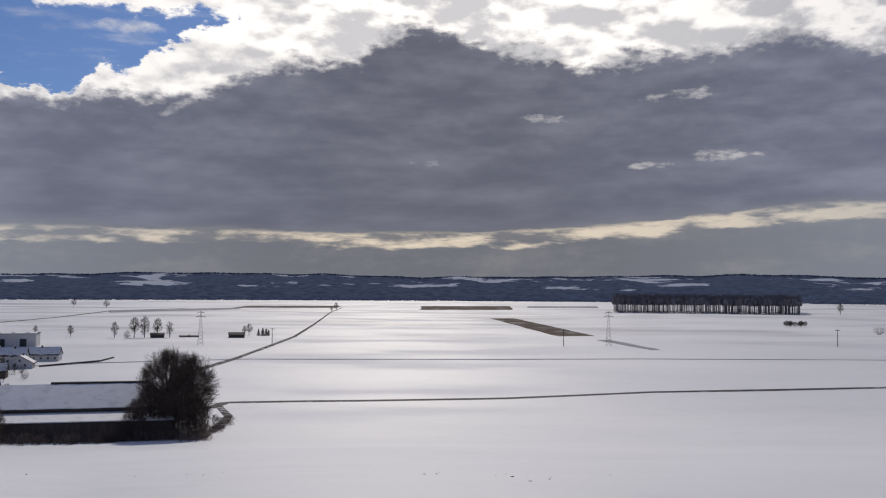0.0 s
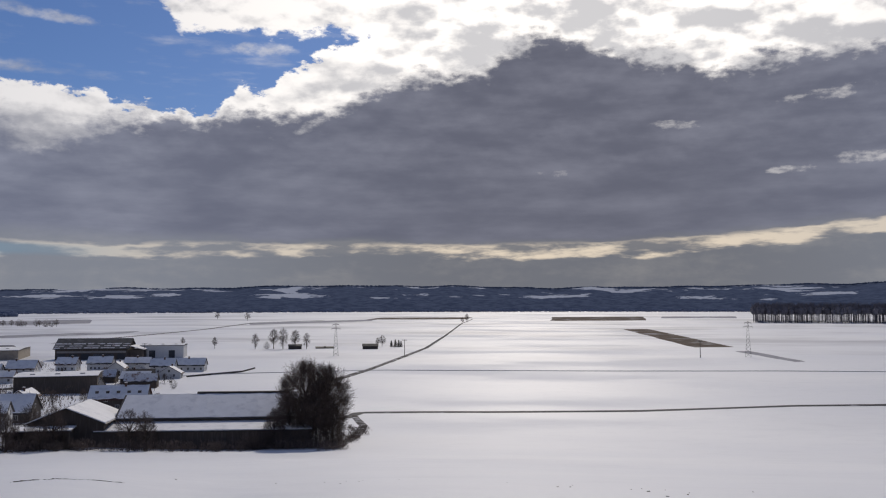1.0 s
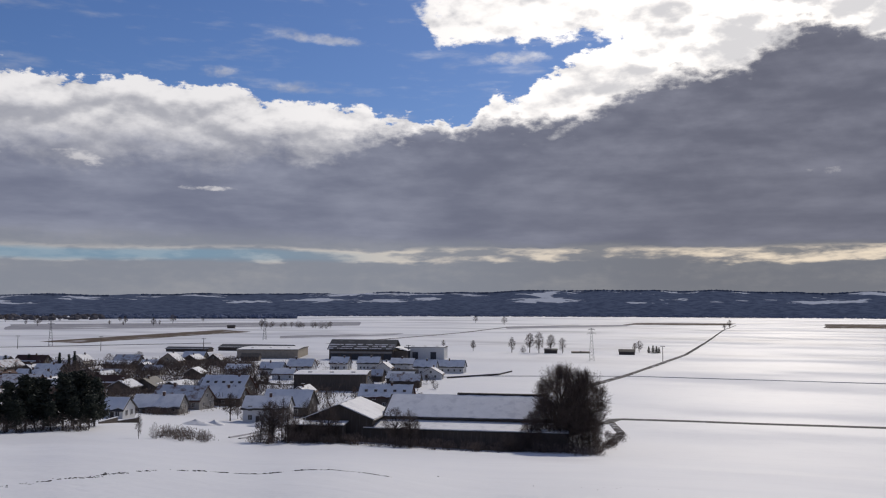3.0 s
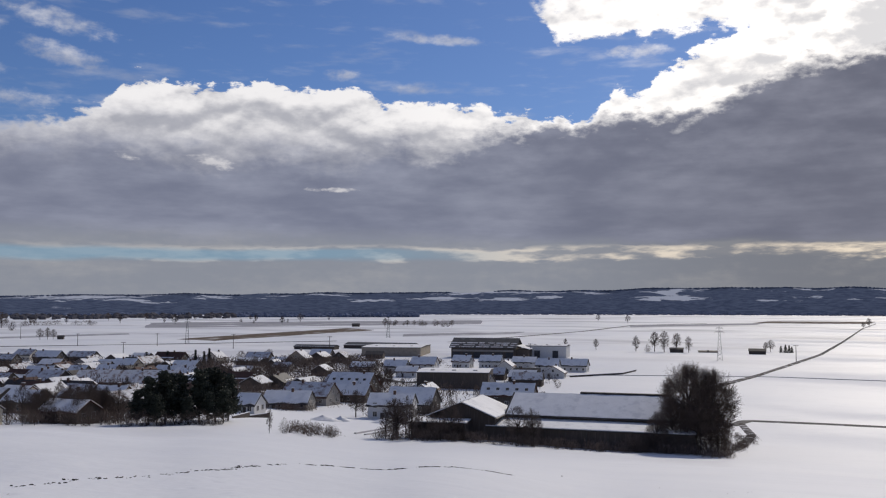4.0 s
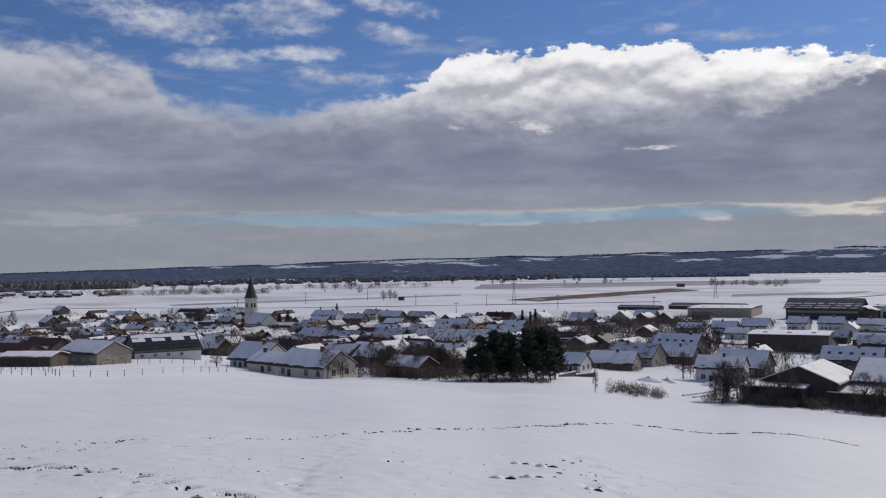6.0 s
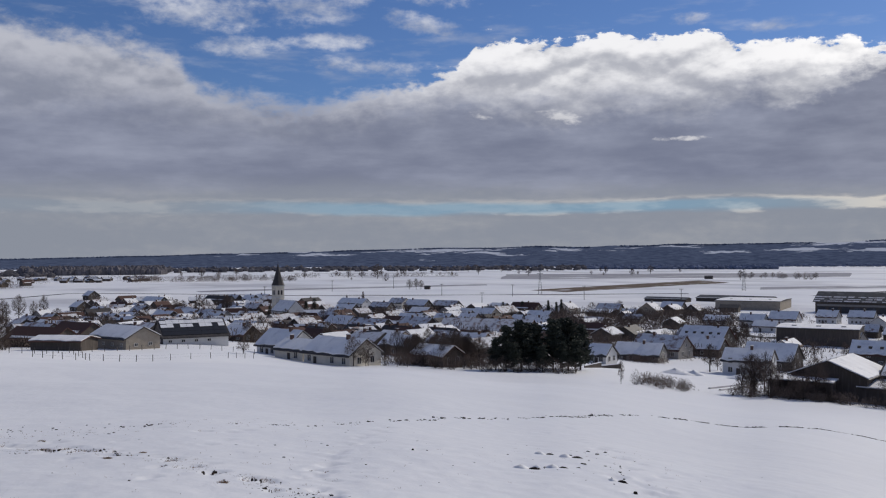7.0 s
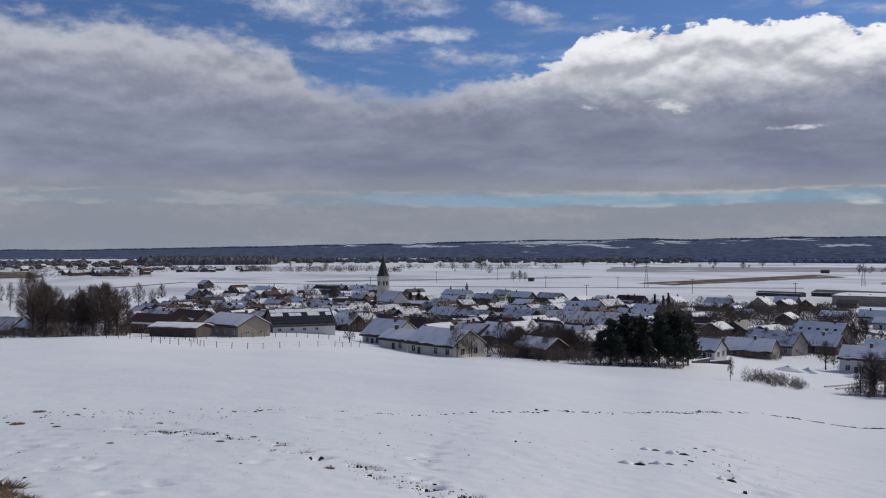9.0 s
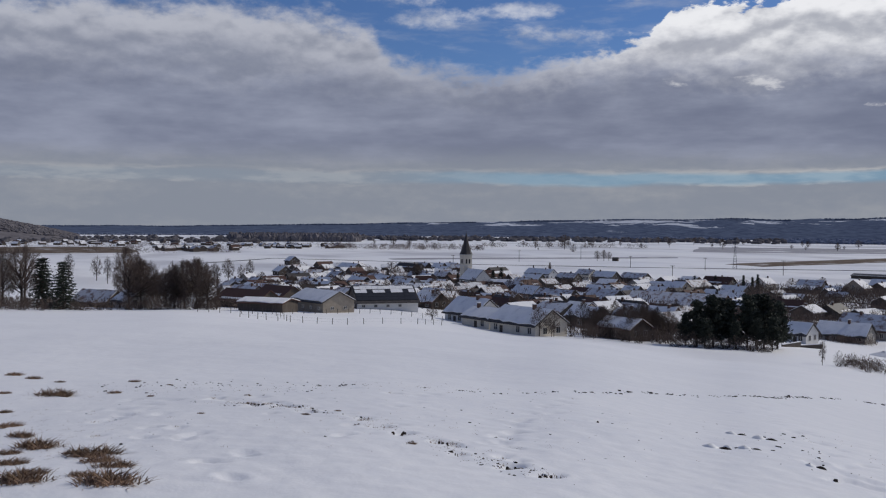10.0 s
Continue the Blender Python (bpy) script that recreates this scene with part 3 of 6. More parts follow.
def house(az, r, L, W, wall, roof, rot, style, windows=True):
    PLACED.append((spot(az, r), max(L, W)))
    roof *= 0.87
    rnd = random.Random(int(az * 100) + int(r) * 7)
    root = new("house" if LABELS[style][1] == "house" else LABELS[style][1])
    root.matrix_world = Matrix.Translation(spot(az, r)) @ pose(0, 0, 0, 0, 0, rot)
    tagged(root, LABELS[style][0], LABELS[style][1], group="village houses" if LABELS[style][1] == "house" else "")
    wm = {"cream": "cream", "white": "white", "barn_beige": "ochre", "wood": "wood", "wood_bare": "wood", "red_bare": "wood", "solar": "wood", "metal": "wood", "shed": "wood"}.get(style) or rnd.choice(["grey", "wood", "wood", "wood", "ochre", "wood", "cream"])
    rm = TILE if style == "red_bare" else METAL if style == "metal" else rnd.choice([TILE, SLATE, SLATE])
    h, k, over, th = W / 2, roof / (W / 2), 0.8, 0.18
    low = -1.8
    part("wall", Build().prism([(-h, low), (h, low), (h, wall), (0, wall + roof), (-h, wall)], -L / 2, L / 2), WALLS[wm], root)
    if style == "solar":
        part("plinth", Build().box(-L / 2 - 0.06, L / 2 + 0.06, -h - 0.06, -h + 0.3, low, 2.1), WALLS["white"], root, "white rendered stable wall")
    for side in (-1, 1):
        e = h + over
        pts = [(0, wall + roof + 0.003), (side * e, wall - k * over), (side * e, wall - k * over + th), (0, wall + roof + th)]
        part("roof", Build().prism(pts if side < 0 else pts[::-1], -L / 2 - 0.5, L / 2 + 0.5), rm, root)
    bare = style in ("red_bare", "metal", "wood_bare")
    if style == "solar":
        cols, run = int(L / 1.7), math.hypot(h, roof)
        tilt = math.degrees(math.atan2(roof, h))
        for i in range(cols):
            for j in range(4):
                m = pose(-L / 2 + (i + 0.5) * L / cols, -h, wall + th + 0.02, tilt, 0, 0)
                lo_y = 0.2 + j * (run - 0.5) / 4
                part("solar_panel", Build().box(-L / cols / 2 + 0.04, L / cols / 2 - 0.04, lo_y, lo_y + (run - 0.5) / 4 - 0.06, 0.03, 0.09, m), PANEL, root)
                if j >= 2 and rnd.random() < 0.92:
                    part("snow_patch", Build().box(-L / cols / 2 + 0.02, L / cols / 2 - 0.02, lo_y, lo_y + (run - 0.5) / 4 - rnd.uniform(0.06, 0.45), 0.10, 0.17, m), SNOW, root)
        snow_cover(root, L, W, wall, roof, 1, False, rnd)
    elif not bare:
        for side in (-1, 1):
            snow_cover(root, L, W, wall, roof, side, style == "patchy", rnd, thin=SNOW_THIN if style == "patchy" or (style in ("house", "wood") and int(az * 10) % 5 < 2) else SNOW)
    elif style == "metal":
        part("snow_cover", Build().prism([(0.3, wall + roof + th - 0.3 * k), (h, wall + th), (h, wall + th + 0.12), (0.3, wall + roof + th + 0.12 - 0.3 * k)][::-1], -L / 2, L / 2), SNOW, root)
        part("snow_edge", Build().prism([(-h, wall + th), (-h * 0.93, wall + th + 0.07 * roof), (-h * 0.93, wall + th + 0.07 * roof + 0.1), (-h, wall + th + 0.1)][::-1], -L / 2, L / 2), SNOW, root)
    else:
        # thin remains along the eaves
        for side in (-1, 1):
            f = rnd.uniform(0.1, 0.25)
            y1, z1 = side * h, wall + th
            y0, z0 = side * h * (1 - f), wall + th + roof * f
            o = [(y0, z0), (y1, z1), (y1, z1 + 0.12), (y0, z0 + 0.1)]
            part("snow_rim", Build().prism(o if side < 0 else o[::-1], -L / 2 + rnd.uniform(0, L * 0.3), L / 2 - rnd.uniform(0, L * 0.3)), SNOW, root)
    if style in ("cream", "white", "house", "patchy", "dormer", "wood_bare") and L > 6:
        x = rnd.uniform(-0.3, 0.3) * L
        c = part("chimney", Build().box(x - 0.35, x + 0.35, -0.9, -0.2, wall + roof - 1.2, wall + roof + 1.0), BRICK, root)
        part("cap", Build().box(x - 0.43, x + 0.43, -0.98, -0.12, wall + roof + 1.003, wall + roof + 1.12), SNOW, c)
    if style == "dormer":
        n = int(L / 3.2)
        for i in range(n):
            x = -L / 2 + L * (i + 0.7) / (n + 0.4)
            zz = wall + roof * 0.45
            part("roof_window", Build().box(x - 0.5, x + 0.5, -h * 0.55 - 0.75, -h * 0.55 + 0.4, zz - 0.3, zz + 0.62), SLATE, root)
    if not windows or style in ("shed", "metal", "red_bare"):
        return root
    kind = "stable" if style in ("barn_beige", "solar") else "tall" if r < 330 else "small"
    storeys = 1 if wall < 4.0 else 2
    for s in range(storeys):
        z = 0.95 + s * 2.5 if kind != "stable" else 1.1
        if kind == "stable" and s:
            continue
        n = max(2, int(L / 3.4)) if style != "wood" else max(1, int(L / 6))
        for i in range(n):
            if rnd.random() < 0.12:
                continue
            put_window(root, kind, -L / 2 + L * (i + 0.5) / n, -h - 0.03 - (0.06 if style == "solar" else 0), z, 0)
        for end in (-1, 1):
            m = 2 if W > 6.5 else 1
            for i in range(m):
                put_window(root, kind, end * (L / 2 + 0.03), -h + W * (i + 0.7) / (m + 0.4), z, 90 * end)
    if roof > 3 and style not in ("barn_beige", "solar"):
        for end in (-1, 1):
            put_window(root, "small", end * (L / 2 + 0.03), 0.1, wall + 0.5, 90 * end)
    if style in ("cream", "white", "house", "patchy", "dormer"):
        x = -L / 2 + L / max(2, int(L / 3.4))
        d = part("door", Build().box(x - 0.5, x + 0.5, -h - 0.06, -h + 0.02, -0.1, 2.0), WALLS["wood"], root, "dark wooden front door")
        part("handle", Build().box(x + 0.32, x + 0.42, -h - 0.11, -h - 0.06, 0.95, 1.05), STEEL, d)
    return root


def flat_hall(az, r, L, W, wall, rot, wm, label, doors=0):
    root = new("hall")
    root.matrix_world = Matrix.Translation(spot(az, r)) @ pose(0, 0, 0, 0, 0, rot)
    tagged(root, label, "hall")
    part("wall", Build().box(-L / 2, L / 2, -W / 2, W / 2, -1.5, wall), WALLS[wm], root)
    part("roof", Build().prism([(-W / 2 - 0.4, wall + 0.003), (W / 2 + 0.4, wall + 0.003), (W / 2 + 0.4, wall + 0.3), (0, wall + 0.9), (-W / 2 - 0.4, wall + 0.3)], -L / 2 - 0.4, L / 2 + 0.4), SLATE, root)
    for side in (-1, 1):
        o = [(0, wall + 0.88), (side * (W / 2 + 0.25), wall + 0.30), (side * (W / 2 + 0.25), wall + 0.48), (0, wall + 1.06)]
        part("snow_cover", Build().prism(o if side < 0 else o[::-1], -L / 2 - 0.3, L / 2 + 0.3), SNOW, root)
    for i in range(doors):
        x = -L / 2 + L * (i + 0.6) / (doors + 0.2)
        part("gate", Build().box(x - 2.0, x + 2.0, -W / 2 - 0.08, -W / 2 - 0.01, -0.3, wall * 0.62), METAL, root, "grey sliding gate")
    for i in range(3):
        x = L * (i - 1) / 3.3
        part("skylight", Build().box(x - 0.9, x + 0.9, -W / 4 - 0.7, -W / 4 + 0.7, wall + 0.5, wall + 1.15), FRAME, root)
    return root


# houses at the near edge of the village
house(59.2, 207, 15.0, 9.5, 3.0, 3.4, 12, "cream")
house(61.7, 218, 10.0, 7.6, 2.8, 2.3, 12, "cream")
house(62.6, 232, 12.0, 9.0, 3.0, 3.9, 12, "white")
house(72.0, 232, 15.0, 9.0, 3.0, 2.6, 14, "barn_beige")
house(68.3, 258, 17.0, 13.0, 2.6, 4.4, 82, "solar")
house(75.3, 226, 12.0, 7.5, 2.3, 0.9, 45, "shed")
house(76.5, 252, 16.0, 9.0, 2.3, 2.9, 30, "red_bare")
house(77.1, 472, 12.0, 9.3, 3.6, 3.9, 12, "house")
house(76.03, 547, 9.6, 7.4, 3.2, 3.1, 15, "house")
house(75.08, 541, 8.1, 6.4, 3.2, 2.7, 107, "wood")
house(77.55, 451, 8.4, 10.2, 3.0, 3.5, 14, "wood")
house(75.15, 358, 9.6, 8.4, 3.2, 3.3, 16, "wood")
house(73.97, 328, 9.6, 6.4, 3.0, 2.7, 14, "white")
house(72.83, 491, 12.0, 11.0, 3.4, 4.6, 11, "house")
house(71.83, 438, 10.8, 9.5, 3.4, 4.0, 12, "house")
house(70.61, 275, 6.0, 7.2, 3.2, 2.4, 14, "wood")
house(71.1, 605, 12.0, 11.0, 3.4, 4.6, 12, "patchy")
house(73.53, 583, 15.3, 9.0, 3.6, 3.8, 103, "wood_bare")
house(73.86, 884, 9.6, 11.0, 4.0, 4.6, 14, "wood")
house(74.45, 703, 9.6, 11.0, 3.2, 4.2, 15, "house")
house(71.9, 791, 15.5, 8.0, 3.8, 3.4, 107, "red_bare")
house(70.3, 753, 22.8, 9.0, 3.8, 3.8, 15, "house")
house(69.7, 531, 15.4, 9.0, 3.6, 3.8, 11, "house")
house(69.46, 547, 13.2, 9.0, 3.6, 3.8, 103, "red_bare")
house(68.37, 502, 8.2, 6.4, 3.8, 2.7, 102, "white")
house(66.93, 510, 12.1, 8.0, 3.4, 3.3, 17, "house")
house(65.27, 325, 8.0, 7.2, 3.4, 2.4, 15, "barn_beige")
house(65.31, 464, 10.9, 8.0, 3.4, 3.4, 104, "patchy")
house(64.63, 405, 6.9, 6.4, 3.4, 2.7, 102, "house")
house(64.54, 625, 13.0, 8.0, 3.6, 3.4, 16, "house")
house(66.58, 758, 27.6, 9.0, 3.8, 3.8, 17, "wood_bare")
house(66.09, 621, 14.4, 8.0, 3.6, 3.4, 17, "house")
house(63.05, 364, 6.0, 7.2, 3.4, 3.0, 14, "house")
house(61.55, 426, 11.7, 9.0, 3.2, 3.8, 107, "wood")
house(59.2, 443, 14.7, 10.0, 3.8, 4.2, 16, "house")
house(57.4, 409, 20.1, 11.0, 3.2, 4.6, 13, "patchy")
house(58.88, 595, 14.5, 9.0, 3.8, 3.8, 17, "house")
house(58.43, 678, 25.8, 9.0, 3.8, 3.8, 12, "white")
house(56.72, 613, 15.1, 9.0, 4.2, 3.8, 17, "patchy")
house(55.65, 674, 14.0, 9.0, 4.0, 3.8, 11, "house")
house(54.45, 637, 16.9, 10.0, 4.2, 4.2, 17, "house")
house(52.68, 637, 19.6, 9.0, 3.8, 3.8, 15, "wood")
house(85.0, 262, 13.0, 8.0, 1.6, 3.2, 35, "wood")
house(54.54, 415, 17.4, 12.0, 3.2, 5.0, 12, "house")
house(52.84, 480, 9.2, 9.0, 3.6, 3.8, 15, "wood")
house(60.15, 600, 8.0, 8.0, 3.6, 3.4, 104, "wood")
house(61.16, 690, 16.8, 9.0, 4.0, 3.8, 106, "wood_bare")
house(55.49, 257, 10.2, 7.2, 3.2, 2.8, 15, "wood")
house(52.65, 263, 11.9, 9.0, 3.0, 3.1, 11, "house")
house(50.98, 289, 9.4, 9.0, 3.2, 3.5, 17, "house")
house(53.32, 210, 9.4, 7.2, 2.8, 2.2, 14, "wood")
house(58.11, 301, 6.0, 6.4, 3.2, 2.7, 106, "patchy")
house(50.12, 407, 41.6, 15.0, 3.2, 5.1, 30, "house")
house(50.27, 541, 13.8, 9.0, 3.6, 3.8, 14, "house")
house(49.15, 556, 18.9, 9.0, 3.8, 3.8, 103, "wood")
house(47.78, 591, 18.4, 10.0, 4.2, 4.2, 17, "wood_bare")
house(46.87, 513, 14.2, 9.0, 3.4, 3.8, 13, "house")
house(45.23, 595, 10.8, 9.6, 4.2, 4.0, 103, "house")
house(35.2, 778, 62.0, 18.0, 2.8, 2.4, 11, "metal")
house(39.2, 770, 36.0, 10.0, 2.4, 1.5, 14, "metal")
# low houses behind the garden trees
house(83.2, 252, 8.0, 7.0, 2.0, 2.6, 20, "white")
house(82.17, 472, 9.6, 7.0, 3.0, 2.9, 14, "house")
house(79.72, 489, 9.6, 12.0, 3.0, 4.1, 14, "house")
# the middle of the village
house(43.15, 262, 6.0, 6.8, 2.8, 2.9, 16, "white")
house(40.82, 293, 14.0, 10.0, 2.2, 3.6, 24, "house")
house(39.52, 317, 16.7, 11.0, 3.2, 4.6, 13, "house")
house(36.94, 361, 17.1, 12.0, 4.4, 5.0, 13, "dormer")
house(36.94, 331, 12.2, 9.0, 3.0, 3.6, 16, "house")
house(34.51, 268, 12.5, 9.0, 4.2, 3.2, 22, "white")
house(33.22, 290, 14.2, 12.0, 3.2, 5.0, 17, "wood")
house(32.4, 334, 10.8, 5.2, 4.4, 2.2, 102, "white")
house(34.27, 507, 12.5, 9.0, 3.4, 3.7, 15, "white")
house(32.52, 508, 13.6, 10.0, 4.6, 4.2, 15, "white")
house(42.64, 585, 15.4, 9.0, 4.2, 3.8, 17, "wood")
house(41.72, 549, 8.4, 5.0, 3.0, 2.1, 106, "wood")
house(40.23, 591, 10.8, 12.3, 3.6, 5.2, 107, "house")
house(38.86, 625, 14.3, 9.0, 3.8, 3.8, 15, "wood")
house(37.65, 600, 10.8, 8.9, 3.6, 3.7, 107, "wood")
house(43.14, 578, 17.0, 7.0, 2.6, 1.9, 11, "shed")
house(41.42, 574, 9.8, 7.0, 2.6, 2.6, 15, "shed")
house(28.39, 542, 12.7, 9.0, 4.2, 3.7, 14, "white")
house(27.48, 510, 9.6, 7.9, 3.6, 3.3, 105, "white")
house(26.33, 534, 13.4, 9.0, 4.4, 3.1, 15, "white")
house(24.91, 507, 12.1, 9.0, 4.4, 3.7, 15, "white")
house(23.43, 523, 17.2, 9.0, 3.6, 3.8, 12, "white")
house(24.53, 477, 8.4, 11.0, 2.6, 3.7, 106, "white")
house(30.17, 543, 10.5, 9.0, 4.0, 3.8, 12, "white")
house(27.32, 326, 18.2, 10.0, 4.4, 4.2, 17, "dormer")
house(33.55, 471, 10.9, 8.0, 3.0, 2.7, 17, "white")
house(36.29, 510, 12.8, 8.0, 3.0, 2.8, 14, "white")
house(20.4, 263, 24.0, 10.0, 6.0, 3.2, 13, "wood_bare")
house(24.0, 262, 9.0, 8.0, 6.2, 2.9, 13, "wood")
flat_hall(34.24, 690, 43, 50, 6.0, 24, "ochre", "wide beige hall with a flat snowy roof")
flat_hall(24.9, 655, 28, 18, 8.0, 16, "white", "tall pale workshop hall with grey gates", 2)
flat_hall(30.6, 412, 31, 26, 6.8, 24, "wood", "dark flat-roofed hall deep in snow")


def great_hall():
    """A long dark hall: bare sheet roof with streaks of thin snow, a pale band under the eaves, a snowy lean-to at one end."""
    root = new("hall")
    root.matrix_world = Matrix.Translation(spot(28.7, 650)) @ pose(0, 0, 0, 0, 0, 16)
    tagged(root, "long dark hall with snow streaks on its sheet roof", "hall")
    PLACED.append((spot(28.7, 650), 45.0))
    L, W, wall, roof = 45.0, 24.0, 7.6, 5.6
    h, k, rnd = W / 2, roof / (W / 2), random.Random(14)
    part("wall", Build().prism([(-h, -1.5), (h, -1.5), (h, wall), (0, wall + roof), (-h, wall)], -L / 2, L / 2), WALLS["wood"], root)
    for side in (-1, 1):
        o = [(0, wall + roof + 0.003), (side * (h + 1.4), wall - 1.4 * k), (side * (h + 1.4), wall - 1.4 * k + 0.3), (0, wall + roof + 0.3)]
        part("roof", Build().prism(o if side < 0 else o[::-1], -L / 2 - 1.2, L / 2 + 1.2), METAL, root)
    for row in range(3):
        y0 = -h - 0.9 + row * 2.6
        x = -L / 2 - 0.8
        while x < L / 2 - 1:
            x1 = min(L / 2 + 0.8, x + rnd.uniform(3, 11))
            y1 = y0 + rnd.uniform(0.6, 1.5)
            o = [(y0, wall + 0.3 + (y0 + h) * k), (y1, wall + 0.3 + (y1 + h) * k), (y1, wall + 0.38 + (y1 + h) * k), (y0, wall + 0.38 + (y0 + h) * k)]
            part("snow_streak", Build().prism(o, x, x1), SNOW_THIN, root)
            x = x1 + rnd.uniform(0.6, 4)
    part("light_band", Build().box(-L / 2 + 1, L / 2 - 1, -h - 0.09, -h - 0.01, 4.4, 5.7), WALLS["grey"], root, "pale strip of sheeting under the eaves")
    for i in range(6):
        x = -L / 2 + L * (i + 0.5) / 6
        part("gate", Build().box(x - 2.6, x + 2.6, -h - 0.12, -h - 0.02, -0.4, 3.9), METAL, root, "dark sheet gate")
    lean = part("lean_to", Build().prism([(-h + 2, -1.5), (h - 2, -1.5), (h - 2, 6.2), (-h + 2, 6.2)], L / 2 + 0.01, L / 2 + 9), WALLS["wood"], root)
    b = Build()
    b.solid([(L / 2 + 1.3, -h + 1, 8.6), (L / 2 + 10, -h + 1, 6.25), (L / 2 + 10, h - 1, 6.25), (L / 2 + 1.3, h - 1, 8.6), (L / 2 + 1.3, -h + 1, 8.9), (L / 2 + 10, -h + 1, 6.55), (L / 2 + 10, h - 1, 6.55), (L / 2 + 1.3, h - 1, 8.9)],
            [(0, 3, 2, 1), (4, 5, 6, 7), (0, 1, 5, 4), (1, 2, 6, 5), (2, 3, 7, 6), (3, 0, 4, 7)])
    part("snow_cover", b, SNOW, lean)


great_hall()


def church():
    root = new("church")
    root.matrix_world = Matrix.Translation(spot(63.1, 567)) @ pose(0, 0, 0, 0, 0, 0)
    tagged(root, "white village church with a slender dark pointed spire", "church")
    w = 2.75
    t = part("tower", Build().box(-w, w, -w, w, -2, 19.6), WALLS["cream"], root)
    for z in (12.8, 19.6):
        part("cornice", Build().box(-w - 0.3, w + 0.3, -w - 0.3, w + 0.3, z, z + 0.45), WALLS["white"], t)
    for turn in (0, 90, 180, 270):
        q = pose(0, 0, 0, 0, 0, turn)
        for x in (-1.0, 1.0):
            arch = [(0.55 * math.cos(a * math.pi / 6), 0.55 * math.sin(a * math.pi / 6) + 2.3) for a in range(7)]
            o = [(-0.55, 0), (0.55, 0)] + arch
            pts = [q @ Vector((x + p, -w - d, 14.4 + z)) for d in (0.05, -0.1) for p, z in o]
            n = len(o)
            part("sound_opening", Build().solid(pts, [tuple(range(n)), tuple(range(2 * n - 1, n - 1, -1))] + [(i, n + i, n + (i + 1) % n, (i + 1) % n) for i in range(n)]), SLATE, t)
        part("clock_face", Build().tube(q @ Vector((0, -w - 0.02, 11.2)), q @ Vector((0, -w - 0.1, 11.2)), 0.95, 0.95, 20), FRAME, t)
        part("slit_window", Build().box(-0.25, 0.25, -w - 0.05, -w + 0.05, 6.5, 8.2, q), GLASS, t)
    b, prev = Build(), None
    for z, rad in ((20.05, 4.2), (20.7, 3.7), (22.4, 3.05), (27, 1.7), (31, 0.6), (33.4, 0.08)):
        ring = [Vector((rad * math.cos(radians(22.5 + 45 * i)), rad * math.sin(radians(22.5 + 45 * i)), z)) for i in range(8)]
        if prev:
            b.solid(prev + ring, [(i, (i + 1) % 8, 8 + (i + 1) % 8, 8 + i) for i in range(8)])
        prev = ring
    s = part("spire", b, SLATE, root, "dark slate spire")
    part("finial", Build().tube((0, 0, 33.2), (0, 0, 34.8), 0.06, 0.06).box(-0.45, 0.45, -0.05, 0.05, 34.1, 34.22), STEEL, s)
    L, W, wall, roof, x0 = 20, 12, 5.4, 6.0, 3.0
    n = part("nave", Build().prism([(-W / 2, -2), (W / 2, -2), (W / 2, wall), (0, wall + roof), (-W / 2, wall)], x0, x0 + L), WALLS["white"], root)
    for side in (-1, 1):
        k = roof / (W / 2)
        o = [(0, wall + roof + 0.003), (side * 6.6, wall - 0.6 * k), (side * 6.6, wall - 0.6 * k + 0.2), (0, wall + roof + 0.2)]
        part("roof", Build().prism(o if side < 0 else o[::-1], x0 - 0.0, x0 + L + 0.4), SLATE, n)
        o = [(side * 0.2, wall + roof + 0.19 - 0.2 * k), (side * 6.3, wall - 0.3 * k + 0.19), (side * 6.3, wall - 0.3 * k + 0.36), (side * 0.2, wall + roof + 0.36 - 0.2 * k)]
        part("snow_cover", Build().prism(o if side < 0 else o[::-1], x0 + 0.2, x0 + L + 0.2), SNOW, n)
        for i in range(4):
            x = x0 + 3 + i * 4.6
            part("nave_window", Build().box(x - 0.6, x + 0.6, side * 6.05 - 0.06, side * 6.05 + 0.06, 1.8, 4.4), GLASS, n)


church()


